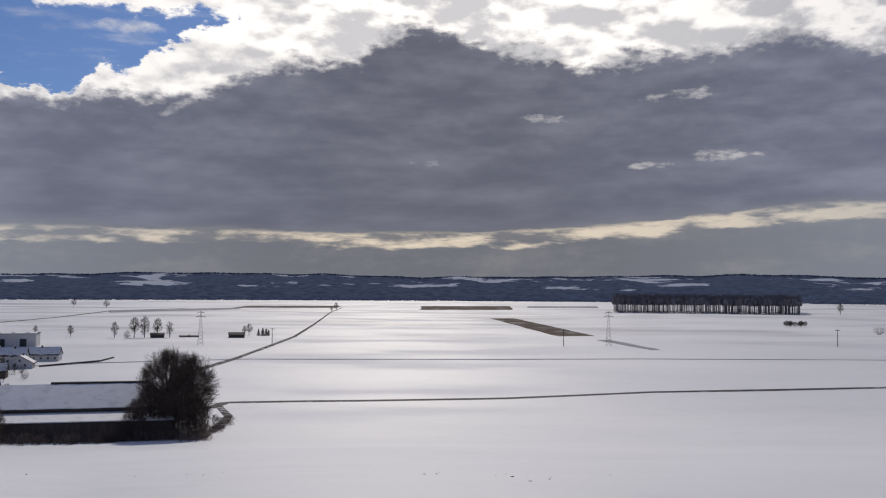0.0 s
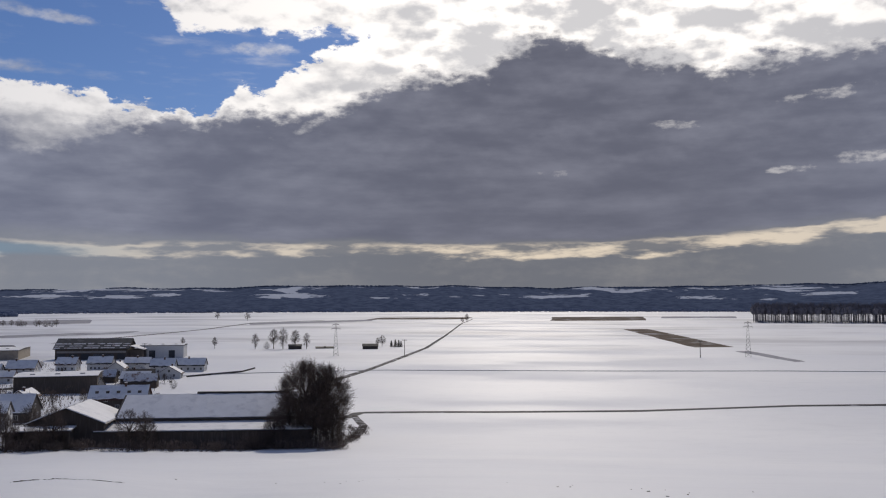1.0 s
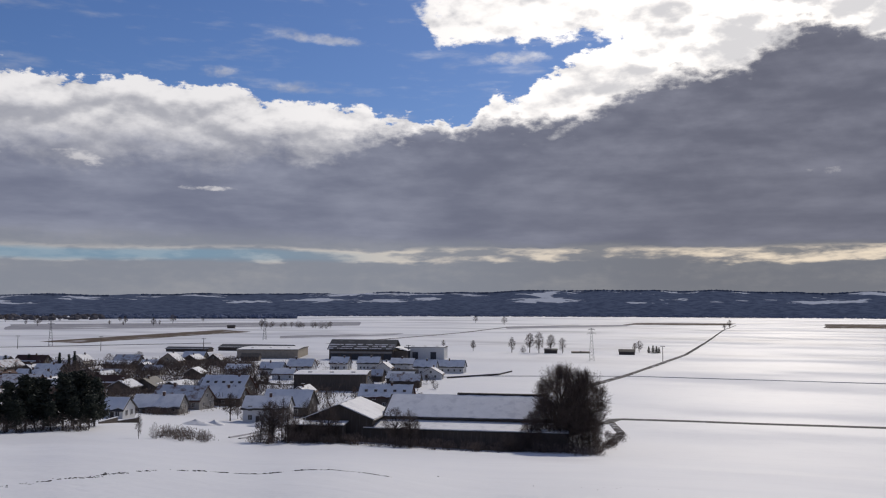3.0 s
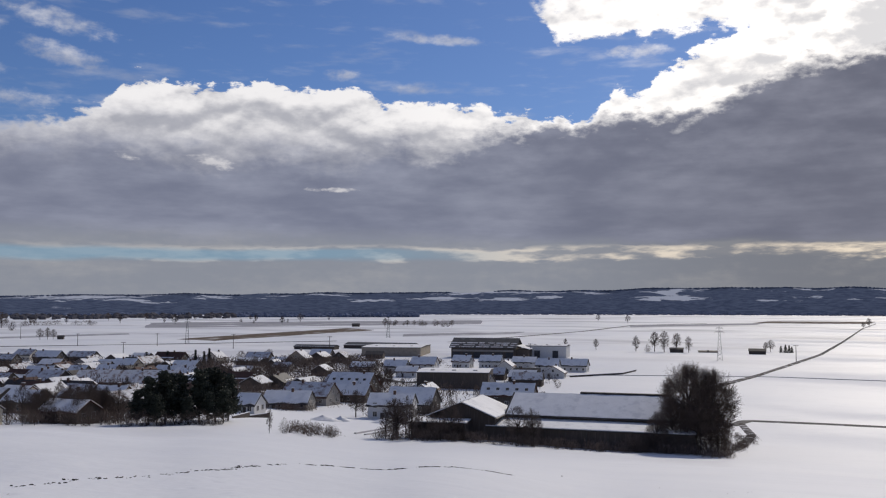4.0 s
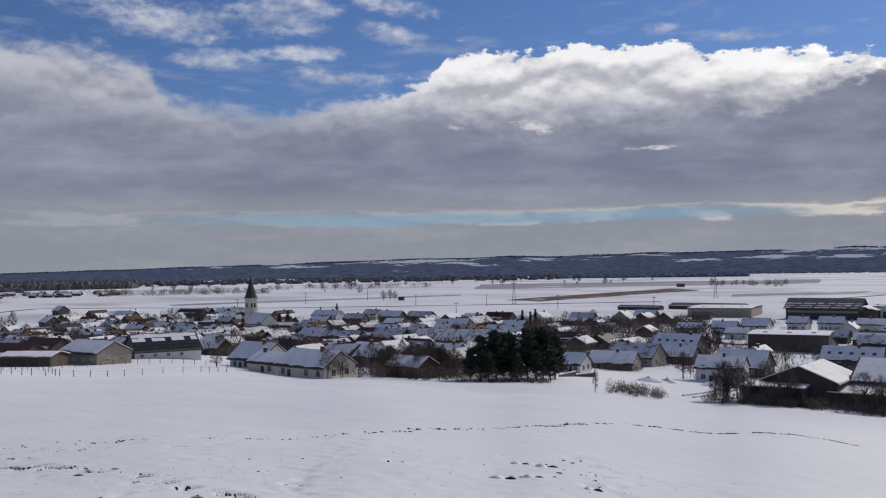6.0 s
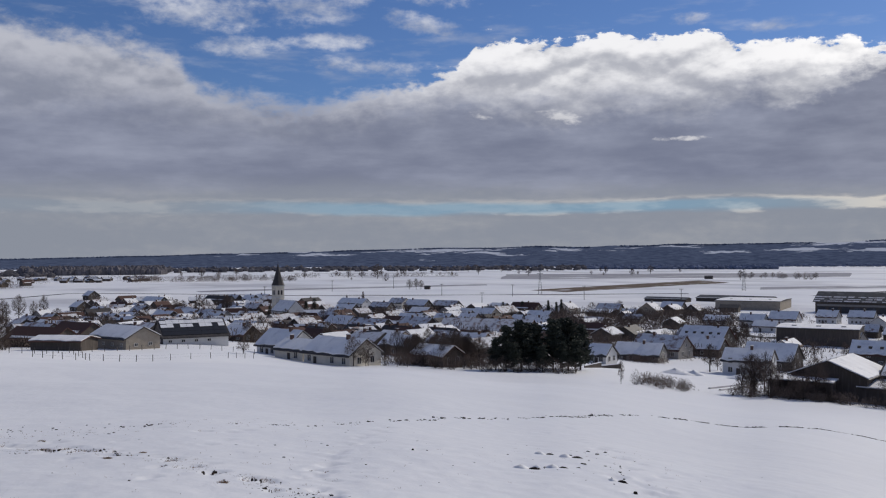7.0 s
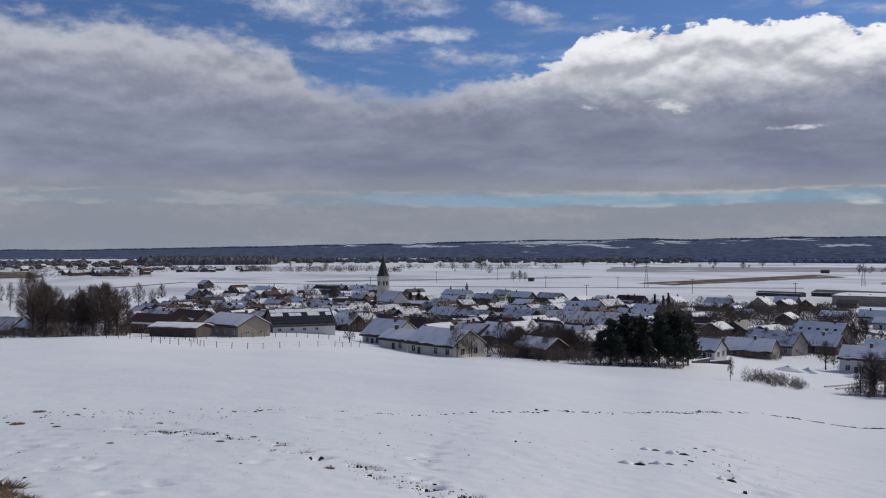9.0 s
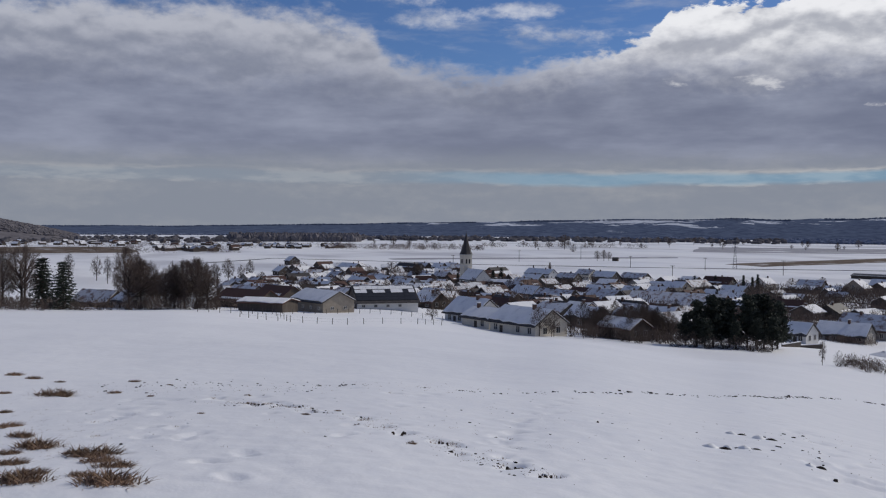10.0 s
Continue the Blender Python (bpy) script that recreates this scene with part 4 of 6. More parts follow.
def long_barn():
    root = new("barn")
    root.matrix_world = Matrix.Translation(spot(22.0, 219)) @ pose(0, 0, 0, 0, 0, 13)
    tagged(root, "long dark cattle barn with a wide snow-covered roof", "barn")
    L, W, wall, roof = 38.0, 17.0, 7.4, 3.9
    h, k = W / 2, 3.9 / 8.5
    part("wall", Build().prism([(-h, -2.5), (h, -2.5), (h, wall), (0, wall + roof), (-h, wall)], -L / 2, L / 2), WALLS["wood"], root)
    for side in (-1, 1):
        o = [(0, wall + roof + 0.003), (side * (h + 0.8), wall - 0.8 * k), (side * (h + 0.8), wall - 0.8 * k + 0.25), (0, wall + roof + 0.25)]
        part("roof", Build().prism(o if side < 0 else o[::-1], -L / 2 - 0.8, L / 2 + 0.8), SLATE, root)
        snow_cover(root, L, W, wall, roof + 0.05, side, False, random.Random(3), 0.3)
    part("ridge_vent", Build().box(-L * 0.1, L / 2 - 2, 0.3, 1.7, wall + roof - 0.8, wall + roof + 0.75), SLATE, root)
    # lean-to in front with its own low roof
    y0, y1 = -h - 7.6, -h
    lean = part("lean_to_wall", Build().box(-L / 2 - 3, L / 2 + 4, y0, y1 - 0.01, -3, 5.4), WALLS["wood"], root, "dark boarded lean-to")
    o = [(y0 - 0.5, 5.3), (y1, 6.3), (y1, 6.5), (y0 - 0.5, 5.5)]
    part("lean_to_roof", Build().prism(o[::-1], -L / 2 - 3.4, L / 2 + 4.4), SLATE, lean)
    o = [(y0 - 0.3, 5.52), (y1 - 0.01, 6.48), (y1 - 0.01, 6.68), (y0 - 0.3, 5.72)]
    part("snow_cover", Build().prism(o[::-1], -L / 2 - 3.2, L / 2 + 4.2), SNOW, lean)
    for i in range(9):
        x = -L / 2 + 1 + i * 4.6
        part("post", Build().box(x - 0.15, x + 0.15, y0 - 0.16, y0 - 0.01, -3, 5.25), POST, lean)


def workshop():
    root = new("barn")
    root.matrix_world = Matrix.Translation(spot(29.6, 217)) @ pose(0, 0, 0, 0, 0, 104)
    tagged(root, "broad dark shed with a shallow snowy gable roof", "barn")
    L, W, wall, roof = 16.0, 15.0, 5.6, 3.0
    h = W / 2
    part("wall", Build().prism([(-h, -2.5), (h, -2.5), (h, wall), (0, wall + roof), (-h, wall)], -L / 2, L / 2), WALLS["wood"], root)
    for side in (-1, 1):
        k = roof / h
        o = [(0, wall + roof + 0.003), (side * (h + 0.8), wall - 0.8 * k), (side * (h + 0.8), wall - 0.8 * k + 0.2), (0, wall + roof + 0.2)]
        part("roof", Build().prism(o if side < 0 else o[::-1], -L / 2 - 1.2, L / 2 + 0.8), SLATE, root)
        snow_cover(root, L + 1.4, W, wall, roof, side, False, random.Random(5), 0.3)
    part("gate", Build().box(-L / 2 - 0.08, -L / 2 - 0.01, -2.4, 2.4, -0.6, 4.2), POST, root, "weathered board gate")


def carport():
    root = new("shed")
    root.matrix_world = Matrix.Translation(spot(31.6, 206)) @ pose(0, 0, 0, 0, 0, 20)
    tagged(root, "low dark shed with a flat snow-laden roof beside the barn", "shed")
    part("wall", Build().box(-6, 6, -2.5, 3, -2, 3.6), WALLS["wood"], root)
    part("roof", Build().box(-6.6, 6.6, -3.4, 3.4, 3.603, 3.85), SLATE, root)
    part("snow_cover", Build().box(-6.5, 6.5, -3.3, 3.3, 3.853, 4.08), SNOW, root)
    for x in (-6.2, 0, 6.2):
        part("post", Build().box(x - 0.12, x + 0.12, -3.2, -2.96, -2, 3.6), POST, root)


long_barn()
workshop()
carport()

# the smaller houses and sheds that fill the village
fill = random.Random(33)
count = 0
while count < 165:
    f_az, f_r = fill.uniform(25.5, 77.0), fill.uniform(265, 640)
    if f_r < (320 if f_az < 36 else 300 if f_az < 50 else 272 if f_az < 62 else 300):
        continue
    if 30 < f_az < 46.5 and ((f_az < 38 and f_r > 430) or fill.random() < 0.72):
        continue
    if f_az < 31 and (f_r > 470 or f_r < 390 or fill.random() < 0.5):
        continue
    here, f_L = spot(f_az, f_r), fill.uniform(8.5, 14.5)
    if any((here - p).length < 0.45 * (f_L + size) + 0.5 for p, size in PLACED) or (here - spot(63.0, 556)).length < 26:
        continue
    house(f_az, f_r, f_L, fill.uniform(7, 9.5), fill.uniform(2.4, 3.2), fill.uniform(2.6, 3.5), fill.choice([14, 104]) + fill.uniform(-12, 12), fill.choice(["wood", "wood_bare", "patchy", "house", "house", "red_bare", "wood"]), f_r < 400)
    count += 1

# the far rows of the village round the church
count = 0
while count < 46:
    f_az, f_r = fill.uniform(60.5, 73.5), fill.uniform(430, 800)
    here, f_L = spot(f_az, f_r), fill.uniform(9.5, 15.0)
    if any((here - p).length < 0.45 * (f_L + size) + 0.5 for p, size in PLACED) or (here - spot(63.0, 556)).length < 24:
        continue
    house(f_az, f_r, f_L, fill.uniform(7.5, 9.5), fill.uniform(2.6, 3.4), fill.uniform(3.0, 4.0), fill.choice([14, 104, 60]) + fill.uniform(-14, 14), fill.choice(["wood", "patchy", "house", "house", "red_bare", "white"]), False)
    count += 1

# ---------------------------------------------------------------- trees and shrubs


def bend(target, p, q, r0, r1, rnd, sides, sag=0.12):
    """A limb from p to q in two bends; returns points along it."""
    d = (q - p).length
    m1 = p.lerp(q, 0.36) + Vector((rnd.uniform(-1, 1), rnd.uniform(-1, 1), rnd.uniform(0, 1))) * d * sag
    m2 = p.lerp(q, 0.7) + Vector((rnd.uniform(-1, 1), rnd.uniform(-1, 1), rnd.uniform(-0.2, 0.8))) * d * sag * 0.7
    pts = [p, m1, m2, q]
    for k in range(3):
        target.tube(pts[k], pts[k + 1], r0 + (r1 - r0) * k / 3, r0 + (r1 - r0) * (k + 1) / 3, sides)
    return pts


def tree_data(seed, width, foot, limbs, mat=TWIG, twigs=7, stems=1, rad=0.022, droop=0.0):
    """Trunk and crown of a bare tree one metre high, whose twigs fill an egg-shaped, lobed crown."""
    rnd = random.Random(seed)
    trunk, crown = Build(), Build()
    mid, half = (1 + foot) / 2, (1 - foot) / 2

    def edge(az, up, f):
        lobe = 1 + 0.22 * noise.noise(Vector((math.cos(az) * 1.7, math.sin(az) * 1.7, up * 2.2 + seed)))
        c = math.sqrt(max(0.0, 1 - up * up))
        return Vector((math.cos(az) * c * width * lobe * f, math.sin(az) * c * width * lobe * f, mid + up * half * (0.55 + 0.45 * f) * min(1.08, lobe)))

    if stems == 1:
        trunk.tube((0, 0, -0.05), (0, 0, 0.2), rad * 1.25, rad, 7).tube((0, 0, 0.2), (0.015, 0.01, 0.62), rad, rad * 0.4, 6)
    for i in range(limbs):
        az, up = 6.283 * (i * 0.618 + 0.1 * rnd.random()), -0.75 + 1.75 * ((i + rnd.random()) / limbs)
        up = min(0.99, up)
        tip = edge(az, up, rnd.uniform(0.62, 0.8))
        start = Vector((0, 0, min(0.6, 0.16 + 0.45 * max(0.0, tip.z - foot)))) if stems == 1 else Vector((rnd.uniform(-0.3, 0.3) * width, rnd.uniform(-0.3, 0.3) * width, -0.04))
        pts = bend(trunk, start, tip, rad * 0.55, rad * 0.16, rnd, 4)
        for j in range(twigs):
            f = rnd.uniform(0.35, 1.0)
            k = min(2, int(f * 3))
            p = pts[k].lerp(pts[k + 1], f * 3 - k)
            q = edge(az + rnd.gauss(0, 0.5), max(-0.98, min(0.99, up + rnd.gauss(0, 0.35))), rnd.uniform(0.8, 0.97))
            q = p + (q - p) * min(1.0, 0.34 / max(0.01, (q - p).length))
            bp = bend(crown, p, q, rad * 0.14, rad * 0.06, rnd, 3)
            for _ in range(twigs):
                g = rnd.uniform(0.25, 1.0)
                k = min(2, int(g * 3))
                a = bp[k].lerp(bp[k + 1], g * 3 - k)
                out = (a - Vector((0, 0, mid - 0.2))).normalized()
                w = (out + Vector((rnd.gauss(0, 0.6), rnd.gauss(0, 0.6), rnd.gauss(0.1, 0.5) - droop))).normalized()
                e = a + w * rnd.uniform(0.05, 0.11)
                crown.tube(a, e, rad * 0.065, rad * 0.04, 3)
                for _ in range(4):
                    o = a.lerp(e, rnd.uniform(0.3, 1))
                    crown.tube(o, o + (w + Vector((rnd.gauss(0, 0.6), rnd.gauss(0, 0.6), rnd.gauss(0, 0.5) - droop))).normalized() * rnd.uniform(0.025, 0.06), rad * 0.045, rad * 0.028, 3)
    return trunk.mesh("trunk", BARK), crown.mesh("crown", mat)


TREES = {
    "dense_great": tree_data(21, 0.43, 0.05, 50, twigs=11, rad=0.016),
    "dense_a": tree_data(1, 0.42, 0.06, 34, twigs=9, rad=0.018), "dense_b": tree_data(5, 0.38, 0.08, 34, twigs=9, rad=0.018),
    "open_a": tree_data(2, 0.36, 0.22, 17), "open_b": tree_data(3, 0.30, 0.25, 17), "open_c": tree_data(9, 0.46, 0.2, 18),
    "pale_a": tree_data(4, 0.28, 0.2, 15, TWIG_PALE, droop=0.3), "pale_b": tree_data(6, 0.36, 0.18, 16, TWIG_PALE),
    "slim": tree_data(8, 0.11, 0.12, 16),
    "shrub_a": tree_data(11, 0.62, 0.0, 20, stems=5, rad=0.016), "shrub_b": tree_data(12, 0.75, 0.0, 20, TWIG_PALE, stems=5, rad=0.016),
}


def needles(crown, p, size, n, rnd, flat=0.5):
    for _ in range(n):
        c = p + Vector((rnd.gauss(0, 1), rnd.gauss(0, 1), rnd.gauss(0, flat))) * size * 0.5
        a = Vector((rnd.uniform(-1, 1), rnd.uniform(-1, 1), rnd.uniform(-0.6, 0.6))).normalized() * size * 0.42
        b = a.cross(Vector((rnd.uniform(-1, 1), rnd.uniform(-1, 1), rnd.uniform(-1, 1))).normalized()) * 0.7
        crown.solid([c - a, c + b, c + a, c - b * 0.8 + Vector((0, 0, -size * 0.1))], [(0, 1, 2), (0, 2, 3)])


def spruce_data(seed, width=0.2, whorls=17):
    rnd = random.Random(seed)
    trunk, crown = Build().tube((0, 0, -0.05), (0, 0, 0.97), 0.018, 0.003, 6), Build()
    for i in range(whorls):
        z = 0.07 + 0.92 * i / whorls
        reach = width * (1 - z) ** 0.8 * rnd.uniform(0.85, 1.12) + 0.012
        n = 9 if i < whorls * 0.7 else 6
        for j in range(n):
            a = 6.283 * (j + rnd.random()) / n
            tip = Vector((math.cos(a) * reach, math.sin(a) * reach, z - reach * 0.35))
            trunk.tube((0, 0, z), tip, 0.004, 0.001, 3)
            for f in (0.35, 0.65, 0.95):
                needles(crown, Vector((0, 0, z)).lerp(tip, f), 0.05 * (1.2 - 0.4 * f), 7, rnd, 0.45)
    return trunk.mesh("trunk", BARK), crown.mesh("crown", NEEDLE)


def pine_data(seed):
    rnd = random.Random(seed)
    trunk, crown = Build().tube((0, 0, -0.05), (0.01, 0, 0.94), 0.02, 0.005, 7), Build()
    for i in range(60):
        z = 0.17 + 0.81 * rnd.random() ** 0.88
        reach = 0.27 * (max(0.0, 1 - z) ** 0.6) * rnd.uniform(0.45, 1.2) + 0.015
        a = rnd.uniform(0, 6.283)
        tip = Vector((math.cos(a) * reach, math.sin(a) * reach, z + 0.03))
        trunk.tube((0, 0, z - 0.05), tip, 0.006, 0.002, 3)
        for f in (0.45, 0.75, 1.0):
            needles(crown, Vector((0, 0, z - 0.05)).lerp(tip, f), 0.07, 17, rnd, 0.5)
    return trunk.mesh("trunk", BARK), crown.mesh("crown", NEEDLE)


TREES.update(spruce_a=spruce_data(1), spruce_b=spruce_data(2, 0.24), thuja=spruce_data(3, 0.12, 22), pine_a=pine_data(1), pine_b=pine_data(2))
TREE_WORDS = {
    "dense": ("bare_tree", "large leafless broadleaf tree with a dense dark crown", "tree"), "open": ("bare_tree", "leafless winter tree with an open twiggy crown", "tree"),
    "pale": ("bare_tree", "pale leafless tree with fine hanging twigs", "tree"), "slim": ("bare_tree", "slim upright leafless poplar", "tree"),
    "shrub": ("shrub", "bare winter shrub rising from the snow", "shrub"), "spruce": ("spruce", "dark green spruce tree beside the houses", "tree"),
    "thuja": ("conifer", "slim dark columnar conifer among the houses", "tree"), "pine": ("pine", "dark green spreading pine at the village edge", "tree"),
}


def tree(kind, az, r, height, wide=1.0, group="", sink=0.0):
    name, label, category = TREE_WORDS[kind.split("_")[0]]
    root = new(name)
    turn = (az * 97 + r * 31) % 360
    root.matrix_world = Matrix.Translation(spot(az, r, -sink)) @ pose(0, 0, 0, 0, 0, turn) @ Matrix.Diagonal((height * wide, height * wide, height, 1))
    tagged(root, label, category, group)
    for part_name, data in zip(("trunk", "crown"), TREES[kind]):
        o = new(part_name, data)
        o.parent = root
    return root


def scatter(kinds, n, az0, az1, r0, r1, h0, h1, wide=1.0, group="", seed=0, free=False):
    rnd = random.Random(seed)
    for i in range(n):
        f = rnd.random() ** 0.7 if free else (i + rnd.random()) / n
        tree(rnd.choice(kinds), az0 + (az1 - az0) * f, rnd.uniform(r0, r1), rnd.uniform(h0, h1), wide * rnd.uniform(0.85, 1.15), group)


# the great trees at the end of the barn
tree("dense_great", 16.5, 207, 17.8, 0.84)
tree("dense_great", 15.3, 206, 16.8, 0.76)
tree("dense_a", 17.5, 203, 11.0, 0.75)
tree("dense_b", 15.9, 202, 12.0, 0.95)
tree("dense_b", 18.4, 201, 8.0, 0.8)
tree("dense_a", 14.9, 202, 8.5, 0.8)
scatter(["shrub_a", "shrub_b"], 9, 16.2, 14.3, 215, 285, 1.4, 2.4, 0.9, "barn hedge", 31)
scatter(["shrub_a", "shrub_b", "shrub_a"], 16, 20.0, 15.4, 198, 204, 2.2, 4.2, 1.0, "barn hedge", 3)
scatter(["shrub_a", "shrub_b"], 18, 32.5, 19.5, 195, 200, 1.0, 2.4, 0.8, "barn hedge", 4)
scatter(["pale_b", "open_c"], 3, 27.2, 25.2, 200, 203, 5.5, 8.0, 0.9, "", 5)
# bare trees and bushes left of the barn
scatter(["pale_a", "pale_b", "open_a", "open_c"], 9, 35.4, 30.2, 197, 205, 5.0, 9.5, 0.8, "", 6)
scatter(["shrub_a", "shrub_b"], 14, 35.6, 29.6, 196, 203, 1.6, 3.2, 1.2, "field bushes", 7)
scatter(["pale_b", "pale_a"], 5, 35.0, 31.0, 204, 226, 5.0, 8.5, 0.9, "", 46)
tree("pale_a", 42.0, 186, 4.6, 0.5)
scatter(["shrub_a"], 10, 41.2, 37.8, 189, 203, 2.0, 3.4, 0.8, "field bushes", 8)
# pines at the village edge
for pine_az, pine_r, pine_h, pine_kind in ((49.6, 203, 11.0, "pine_a"), (48.6, 206, 12.5, "pine_b"), (47.6, 209, 11.5, "pine_a"), (46.5, 210, 12.8, "pine_b"), (45.5, 213, 13.2, "pine_a"), (44.7, 220, 12.0, "pine_b"), (48.1, 214, 11.8, "pine_b"), (46.0, 220, 13.0, "pine_a"), (49.1, 201, 7.0, "pine_b"), (47.2, 203, 6.5, "pine_a"), (45.9, 206, 7.5, "pine_b"), (50.3, 204, 8.0, "pine_a"), (45.0, 208, 8.0, "pine_a")):
    tree(pine_kind, 47.1 + (pine_az - 47.55) * 0.93, pine_r, pine_h * 0.9, 1.12, "pines at the village edge")
scatter(["shrub_a", "open_c"], 14, 58.0, 50.2, 196, 206, 2.0, 5.5, 1.0, "garden bushes", 9)
scatter(["shrub_a", "shrub_a", "shrub_b"], 12, 50.2, 44.6, 196, 204, 2.0, 3.4, 1.2, "garden bushes", 29)
scatter(["open_a", "open_b", "open_c"], 8, 58.0, 50.5, 208, 225, 5.0, 8.5, 0.8, "garden trees", 10)
tree("open_c", 58.5, 199, 6.2, 0.75)
tree("open_c", 57.6, 200, 5.4, 0.6)
tree("open_c", 65.2, 218, 3.2, 1.1)
# the wooded gardens at the far end of the slope
scatter(["dense_a", "open_c", "dense_b", "open_a"], 13, 83.6, 78.8, 228, 262, 7.0, 12.5, 0.95, "garden trees", 11)
scatter(["shrub_a"], 12, 83.6, 78.2, 226, 234, 2.0, 4.0, 0.9, "garden bushes", 36)
scatter(["shrub_a", "shrub_b"], 16, 92.0, 78.0, 226, 236, 1.6, 3.6, 1.2, "garden bushes", 12)
tree("spruce_a", 88.1, 250, 13.0, 1.5)
tree("spruce_b", 87.0, 238, 12.0, 1.5)
scatter(["open_c", "open_a"], 5, 91.5, 88.6, 250, 275, 12.0, 15.5, 0.8, "garden trees", 13)
scatter(["shrub_a"], 8, 92.0, 86.5, 236, 246, 3.0, 5.0, 0.9, "garden bushes", 35)
tree("dense_a", 83.6, 372, 19.5, 0.62)
tree("dense_b", 82.9, 380, 17.0, 0.6)
tree("pale_a", 86.7, 640, 17.0, 0.7)
tree("pale_b", 85.2, 640, 15.0, 0.7)
tree("pale_a", 84.6, 600, 16.0, 0.55)
scatter(["pale_a", "open_a", "pale_b"], 9, 81.0, 76.2, 560, 640, 10.0, 15.0, 0.75, "", 14)
# trees between the houses
scatter(["open_a", "open_b", "open_c", "shrub_a"], 60, 76.0, 60.0, 290, 640, 4.0, 8.5, 0.9, "village trees", 15)
scatter(["open_a", "open_b", "open_c", "shrub_a"], 80, 60.0, 36.0, 265, 640, 3.5, 8.0, 0.9, "village trees", 16)
scatter(["open_a", "shrub_a", "open_c"], 34, 36.0, 24.0, 320, 600, 3.0, 6.0, 0.9, "village trees", 17)
scatter(["shrub_a", "shrub_b"], 60, 77.0, 30.0, 262, 420, 1.8, 3.6, 1.0, "village hedges", 18)


def shrubbery(name, label, n, az0, az1, r0, r1, h0, h1, seed):
    """Garden hedges and brush too many to count: small twig sprays, joined."""
    rnd, b = random.Random(seed), Build()
    for _ in range(n):
        az, r, h = rnd.uniform(az0, az1), rnd.uniform(r0, r1), rnd.uniform(h0, h1)
        p = spot(az, r)
        for _ in range(46):
            a, d, z = rnd.uniform(0, 6.283), rnd.random() ** 0.5, rnd.random()
            c = p + Vector((math.cos(a) * d * (1.15 - 0.5 * z), math.sin(a) * d * (1.15 - 0.5 * z), z - 0.05)) * h
            u = Vector((rnd.gauss(0, 0.5), rnd.gauss(0, 0.5), 1)).normalized() * h * rnd.uniform(0.18, 0.34)
            w = Vector((rnd.uniform(-1, 1), rnd.uniform(-1, 1), 0)).normalized() * h * 0.035
            b.solid([c - w, c + w, c + u + w * 0.3, c + u * 0.9 - w * 0.3], [(0, 1, 2, 3)])
    tagged(new(name, b.mesh(name, TWIG)), label, "shrubbery", kind="stuff")


shrubbery("village_shrubbery", "dark bare garden hedges and brush between the houses", 760, 46, 77, 285, 640, 1.8, 4.6, 5)
shrubbery("village_shrubbery", "dark bare garden hedges and brush between the houses", 150, 25, 36, 420, 600, 1.4, 2.8, 6)
shrubbery("village_shrubbery", "dark bare brush at the lower edge of the village", 150, 46, 58, 205, 268, 1.2, 2.8, 7)
shrubbery("village_shrubbery", "dark bare garden hedges along the village edge", 60, 39.4, 41.6, 282, 291, 1.2, 2.2, 27)
shrubbery("village_shrubbery", "dark bare garden hedges between the houses", 120, 30, 47, 310, 420, 1.8, 4.0, 28)
shrubbery("village_shrubbery", "dense dark brush and hedges in the gardens", 260, 41.6, 46.5, 420, 600, 2.6, 5.6, 29)
shrubbery("village_shrubbery", "dense dark brush and hedges in the gardens", 260, 35.4, 41.4, 460, 610, 2.6, 5.4, 30)
shrubbery("village_shrubbery", "dense dark brush and hedges in the gardens", 220, 35.0, 47.0, 300, 470, 1.8, 4.2, 44)
shrubbery("village_shrubbery", "dense dark brush and hedges in the gardens", 320, 46.0, 76.0, 300, 640, 2.4, 5.0, 45)
shrubbery("village_thicket", "leafless garden trees and tall brush among the far houses", 70, 60, 75, 560, 800, 3.5, 6.5, 49)
shrubbery("village_thicket", "leafless garden trees and tall brush between the houses", 90, 46, 76, 300, 620, 4.0, 7.0, 41)
shrubbery("village_thicket", "leafless garden trees and tall brush between the houses", 34, 41.8, 46.0, 430, 570, 4.0, 7.0, 38)
shrubbery("village_thicket", "leafless garden trees and tall brush between the houses", 40, 35.0, 41.4, 480, 590, 4.0, 6.5, 39)
scatter(["dense_b", "open_c"], 5, 37.0, 34.8, 375, 410, 6.0, 9.0, 0.7, "village trees", 40)
shrubbery("village_thicket", "leafless garden trees and tall brush between the houses", 60, 30.0, 44.0, 300, 440, 3.0, 5.5, 48)
shrubbery("village_shrubbery", "dense dark brush under the garden trees", 110, 50.4, 55.6, 204, 228, 1.4, 3.2, 32)
scatter(["dense_a", "dense_b", "open_a"], 14, 55.4, 50.4, 206, 228, 5.0, 8.0, 0.95, "garden trees", 42)
shrubbery("farm_brush", "dark brush round the sheds beside the barn", 45, 29.4, 35.2, 201, 226, 0.9, 2.4, 47)
shrubbery("farm_brush", "dark brush along the foot of the barn", 170, 14.6, 35.0, 196, 203, 0.9, 2.2, 8)
shrubbery("garden_brush", "dark brush under the garden trees", 170, 76.5, 92, 226, 262, 1.2, 2.8, 9)
scatter(["open_c", "dense_b"], 6, 69.5, 66.0, 590, 650, 9.0, 12.0, 0.8, "village trees", 19)
tree("spruce_b", 60.9, 600, 11.0, 1.3)
tree("spruce_b", 61.4, 610, 9.0, 1.3)
tree("spruce_a", 63.6, 590, 8.0, 1.2)
tree("thuja", 46.4, 555, 11.0, 0.9)
tree("thuja", 45.9, 555, 10.0, 1.0)
tree("thuja", 45.6, 560, 11.5, 0.8)
